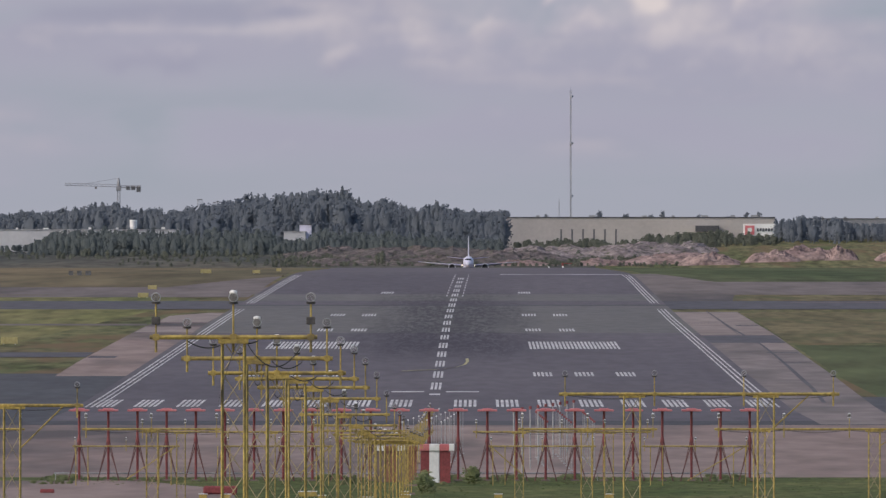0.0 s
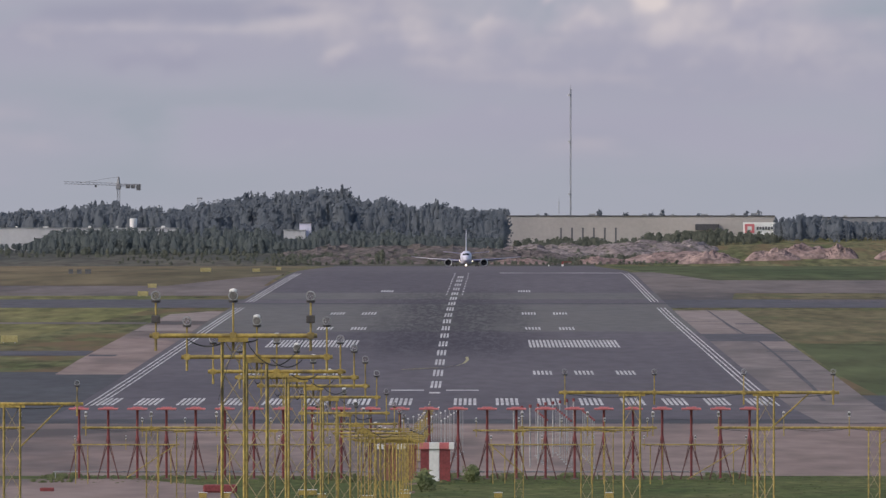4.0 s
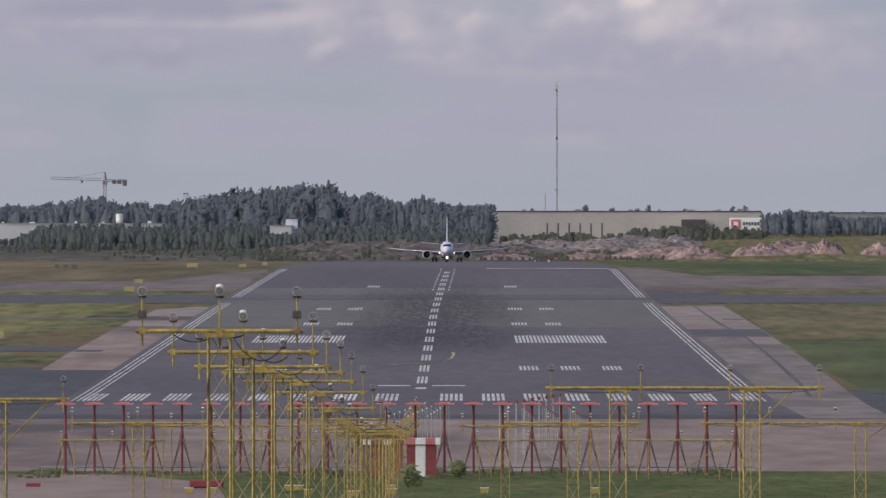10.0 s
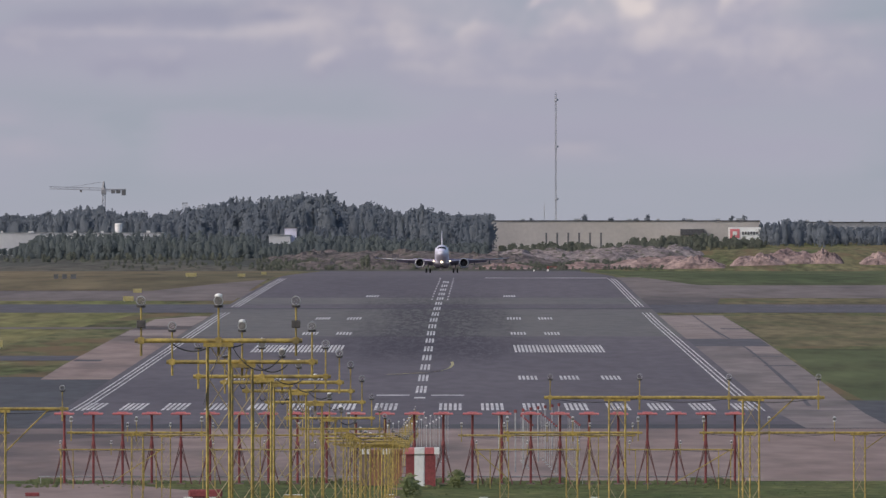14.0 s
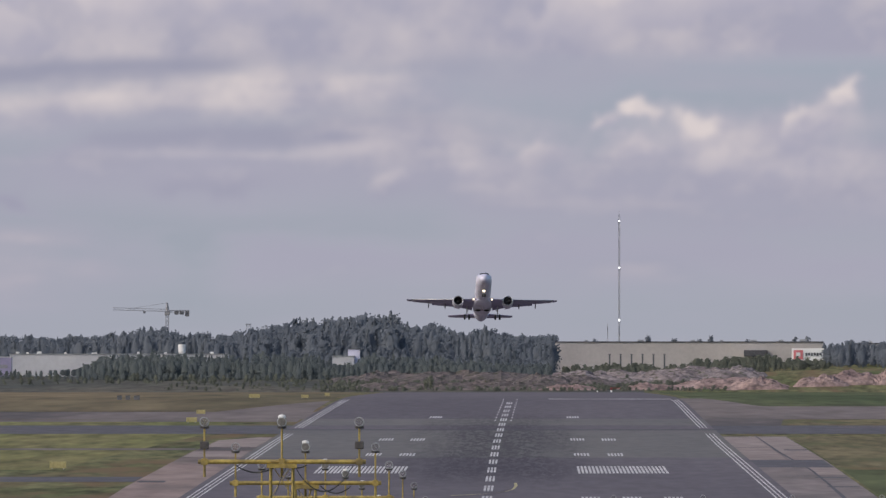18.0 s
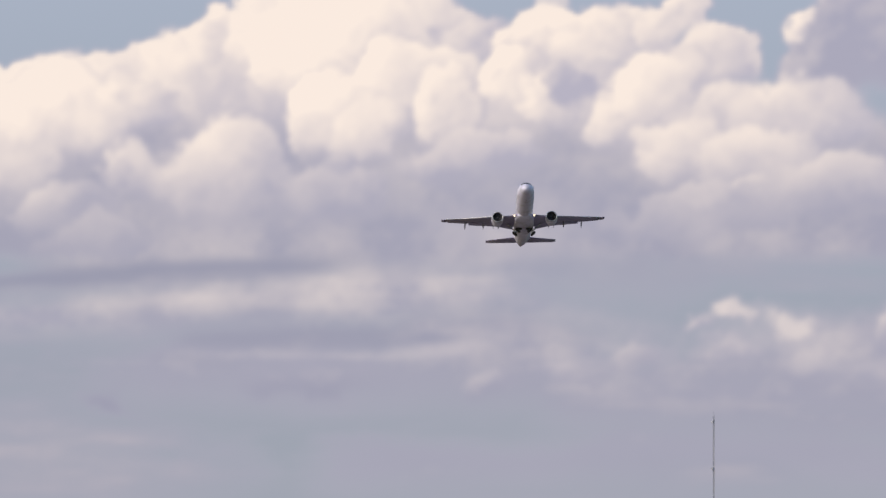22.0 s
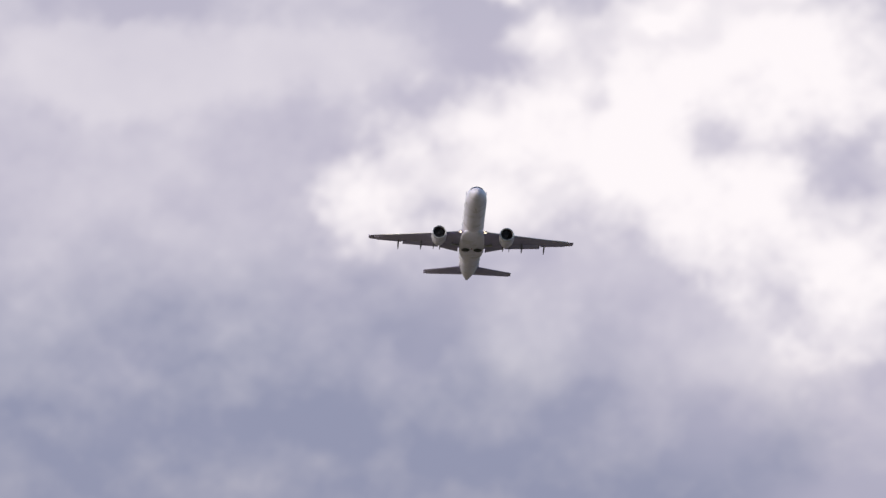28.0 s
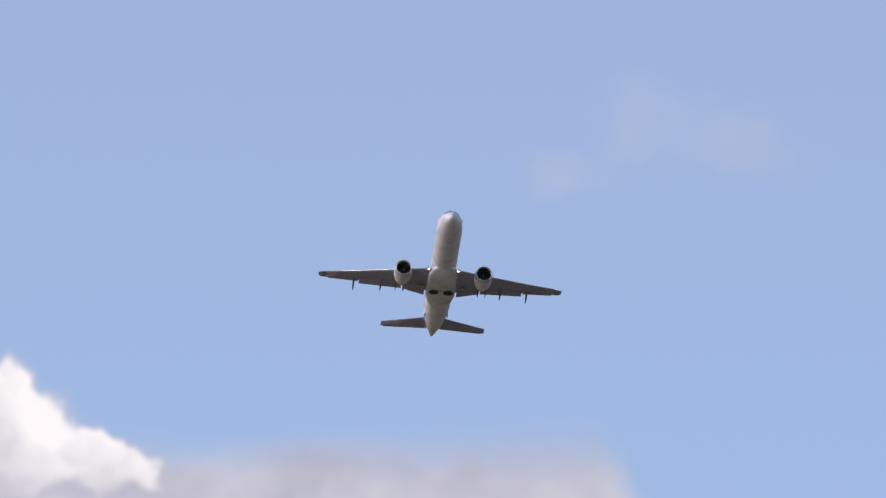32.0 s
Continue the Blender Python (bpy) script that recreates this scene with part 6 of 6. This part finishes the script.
    # fin
    fin = [[(0.0 + d * t, y + k * c, z) for k, d in ((0, 0), (0.25, 0.5), (0.6, 0.35), (1, 0), (0.6, -0.35), (0.25, -0.5))] for y, z, c, t in ((9.0, 4.3, 7.0, 0.42), (11.2, 5.4, 5.4, 0.36), (14.2, 8.2, 3.6, 0.26), (16.3, 10.5, 2.3, 0.16))]
    part("fin", loft(bmesh.new(), fin), "hull", a, "tall white tail fin")
    rud = [[(d * t, y + k * c, z) for k, d in ((0, 0.25), (1, 0), (0, -0.25))] for y, z, c, t in ((14.9, 5.2, 1.6, 0.3), (17.8, 10.3, 0.9, 0.15))]
    part("rudder", loft(bmesh.new(), rud), "hull", a)
    for y, z in ((-3.0, 1.0), (-8.5, 1.44)):
        part("antenna_blade", box(bmesh.new(), (-0.02, y, z - 0.22), (0.02, y + 0.28, z + 0.05)), "hull", a)
    part("beacon", ball(bmesh.new(), (0, -1.0, 1.03), 0.09, 8), "red_paint", a, "red belly beacon")
    return a


def gear(parent, name, leg, tyre_r, half, extra):
    """An undercarriage leg: hinge at its origin, the wheels below."""
    g = part(name, rod(bmesh.new(), (0, 0, 0), (0, 0, -leg), 0.13, 0.10, 10), "galvanised", parent, "steel undercarriage leg")
    part("axle", rod(bmesh.new(), (-half - 0.15, 0, -leg), (half + 0.15, 0, -leg), 0.07, n=8), "galvanised", g)
    for s in (-1, 1):
        bm = bmesh.new()
        n = 24
        prof = [(-0.16, tyre_r * 0.55), (-0.17, tyre_r * 0.85), (-0.11, tyre_r * 0.98), (0, tyre_r), (0.11, tyre_r * 0.98), (0.17, tyre_r * 0.85), (0.16, tyre_r * 0.55)]
        loft(bm, [[(s * half + x, r * math.cos(2 * math.pi * i / n), -leg + r * math.sin(2 * math.pi * i / n)) for i in range(n)] for x, r in prof])
        part("wheel", bm, "tyre", g, "black tyre", True)
    for p, q in extra:
        part("strut", rod(bmesh.new(), p, q, 0.06, n=6), "galvanised", g)
    return g


airliner = build_airliner()
main_left = gear(airliner, "main_gear", 2.12, 0.54, 0.42, (((0.9, 0.1, -0.15), (0.05, 0, -1.0)), ((0, -0.6, -0.1), (0, 0, -0.9))))
main_right = gear(airliner, "main_gear", 2.12, 0.54, 0.42, (((-0.9, 0.1, -0.15), (-0.05, 0, -1.0)), ((0, -0.6, -0.1), (0, 0, -0.9))))
nose_gear = gear(airliner, "nose_gear", 1.45, 0.31, 0.2, (((0, 0.7, -0.05), (0, 0, -0.7)),))
lamp = part("taxi_lamp", ball(bmesh.new(), (0, -0.14, -0.72), 0.28, 12, (1, 0.25, 1)), "landing_light", nose_gear, "lit landing light on the nose leg", True)
# added hood, so that less of the lamp shows as the nose lifts
part("beam_hood", lathe(bmesh.new(), [(0.1, 0.305), (-0.6, 0.305), (-0.6, 0.285), (0.1, 0.285)], (0, -0.14, -0.72), 16), "galvanised", lamp, "", True)


# ---- what moves ----
def motions():
    """The take-off: roll, rotation, climb with a slight bank; the undercarriage folds away on the climb."""
    rows = [(t, pose(x, y, z, -pitch - min(1.0, max(0.0, pitch - 5.5)), bank, yaw)) for t, x, y, z, pitch, bank, yaw in (
        (0, -2.5, 3880, 6.80, 0, 0, 0), (3, -2.74, 3660, 7.68, 0, 0, 0), (5.5, -3.05, 3489, 8.42, 0, 0, 0), (7, -2.9, 3390, 8.85, 0, 0, 0), (9, -3.44, 3260, 9.14, 0, 0, 0),
        (11, -4.1, 3127, 9.22, 0, 0, 0), (11.6, -4.13, 3087, 9.23, 1.0, 0, 0), (12.5, -4.17, 3028, 9.23, 2.8, 0, 0), (13, -4.2, 2995, 9.22, 3.8, 0, 0), (13.5, -4.3, 2955, 9.21, 4.6, 0, 0), (14, -4.4, 2914, 9.28, 5.2, 0, 0), (14.7, -4.55, 2856, 9.75, 6.8, -0.6, 0.3), (15.5, -4.74, 2790, 11.5, 8.2, -1.2, 0.6),
        (16, -5.28, 2748.1, 13.2, 8.9, -0.9, 0.8), (16.5, -5.98, 2706.3, 15.28, 9.6, -0.4, 1.0), (17, -6.53, 2664.5, 17.63, 10.6, 0, 1.2), (17.5, -7.49, 2625.8, 20.76, 12.2, 0.2, 1.3),
        (18, -8.29, 2587, 24.57, 13.7, 0.4, 1.4), (18.5, -9.22, 2548.2, 28.74, 14.0, 0.6, 1.4), (19, -10.17, 2509.5, 33.95, 14.3, 0.8, 1.5), (19.5, -11.05, 2474.4, 39.37, 14.6, 0.6, 1.6),
        (20, -11.98, 2439.4, 45.23, 14.9, 0.4, 1.8), (20.5, -13.3, 2431.9, 51.06, 15.2, 0.2, 2.0), (21, -14.64, 2424.4, 58.1, 15.5, 0, 2.1), (21.5, -15.82, 2399.4, 65.3, 15.6, -0.5, 2.2),
        (22, -16.83, 2374.4, 73.1, 15.8, -1.0, 2.4), (22.5, -17.74, 2326.9, 80.3, 15.9, -0.5, 2.6), (23, -18.47, 2279.4, 87.7, 16, 0, 2.7), (23.5, -19.43, 2240.4, 95.35, 16, 0.4, 2.7),
        (24, -20.53, 2201.4, 103.3, 16, 0.8, 2.6), (24.5, -21.47, 2162.4, 111.2, 16, 0.9, 2.6), (25, -22.2, 2123.4, 119.05, 16, 1.1, 2.5), (25.5, -23.05, 2084.4, 127.05, 16, 1.2, 2.5),
        (27.5, -23.35, 1929.4, 159.30, 15.9, 2.1, 2.6), (28, -23.48, 1888.4, 166.88, 15.9, 2.1, 2.6), (28.5, -24.15, 1847.4, 174.63, 15.9, 3.2, 2.9), (29, -24.29, 1806.4, 182.38, 15.8, 4.4, 3.2),
        (29.5, -24.29, 1766.9, 190.16, 15.8, 4.6, 3.5), (30, -24.1, 1727.4, 197.06, 15.8, 4.8, 3.7), (30.5, -23.88, 1689.4, 204.86, 15.7, 5.1, 3.8), (31, -23.31, 1651.4, 213.09, 15.7, 5.5, 3.9),
        (31.5, -22.61, 1614.4, 221.49, 15.6, 4.9, 3.8), (32, -21.95, 1577.4, 229.53, 15.6, 4.3, 3.6))]
    walk(airliner, rows)
    fold = ((0, 0), (14.1, 0), (14.9, 0), (18.6, 0), (19.6, 4), (20.4, 12), (21, 25), (21.6, 38), (22.2, 55), (23, 78), (23.6, 86), (32, 86))
    for leg, side in ((main_left, -1), (main_right, 1)):
        walk(leg, [(t, pose(side * 2.92, 0, 2.66 if t < 14.2 else 2.0, 0, side * d, 0)) for t, d in fold])
    # the wings hang while it rolls and bend up as they take the load
    for side, wing in WINGS.items():
        hinge = Matrix.Translation((side * 1.5, 0, 2.0))
        walk(wing, [(t, hinge @ pose(0, 0, 0, 0, side * d, 0) @ hinge.inverted()) for t, d in ((0, 3.5), (12.5, 2.9), (14.3, 2.0), (16.2, 0), (32, 0))])
    tuck = ((0, 0), (19.3, 0), (20.2, -35), (21, -72), (21.4, -96), (32, -96))
    walk(nose_gear, [(t, pose(0, -14.4, 1.76 + (0.25 if d < -90 else 0), d, 0, 0)) for t, d in tuck])

    # the housings turn to imitate the mast lamps' flashing
    for b, z in BEACONS:
        walk(b, [(k * 0.3, pose(0, -0.6, z, 0, 0, 72 * k + max(0, 120 - 18 * k))) for k in range(108)])


motions()
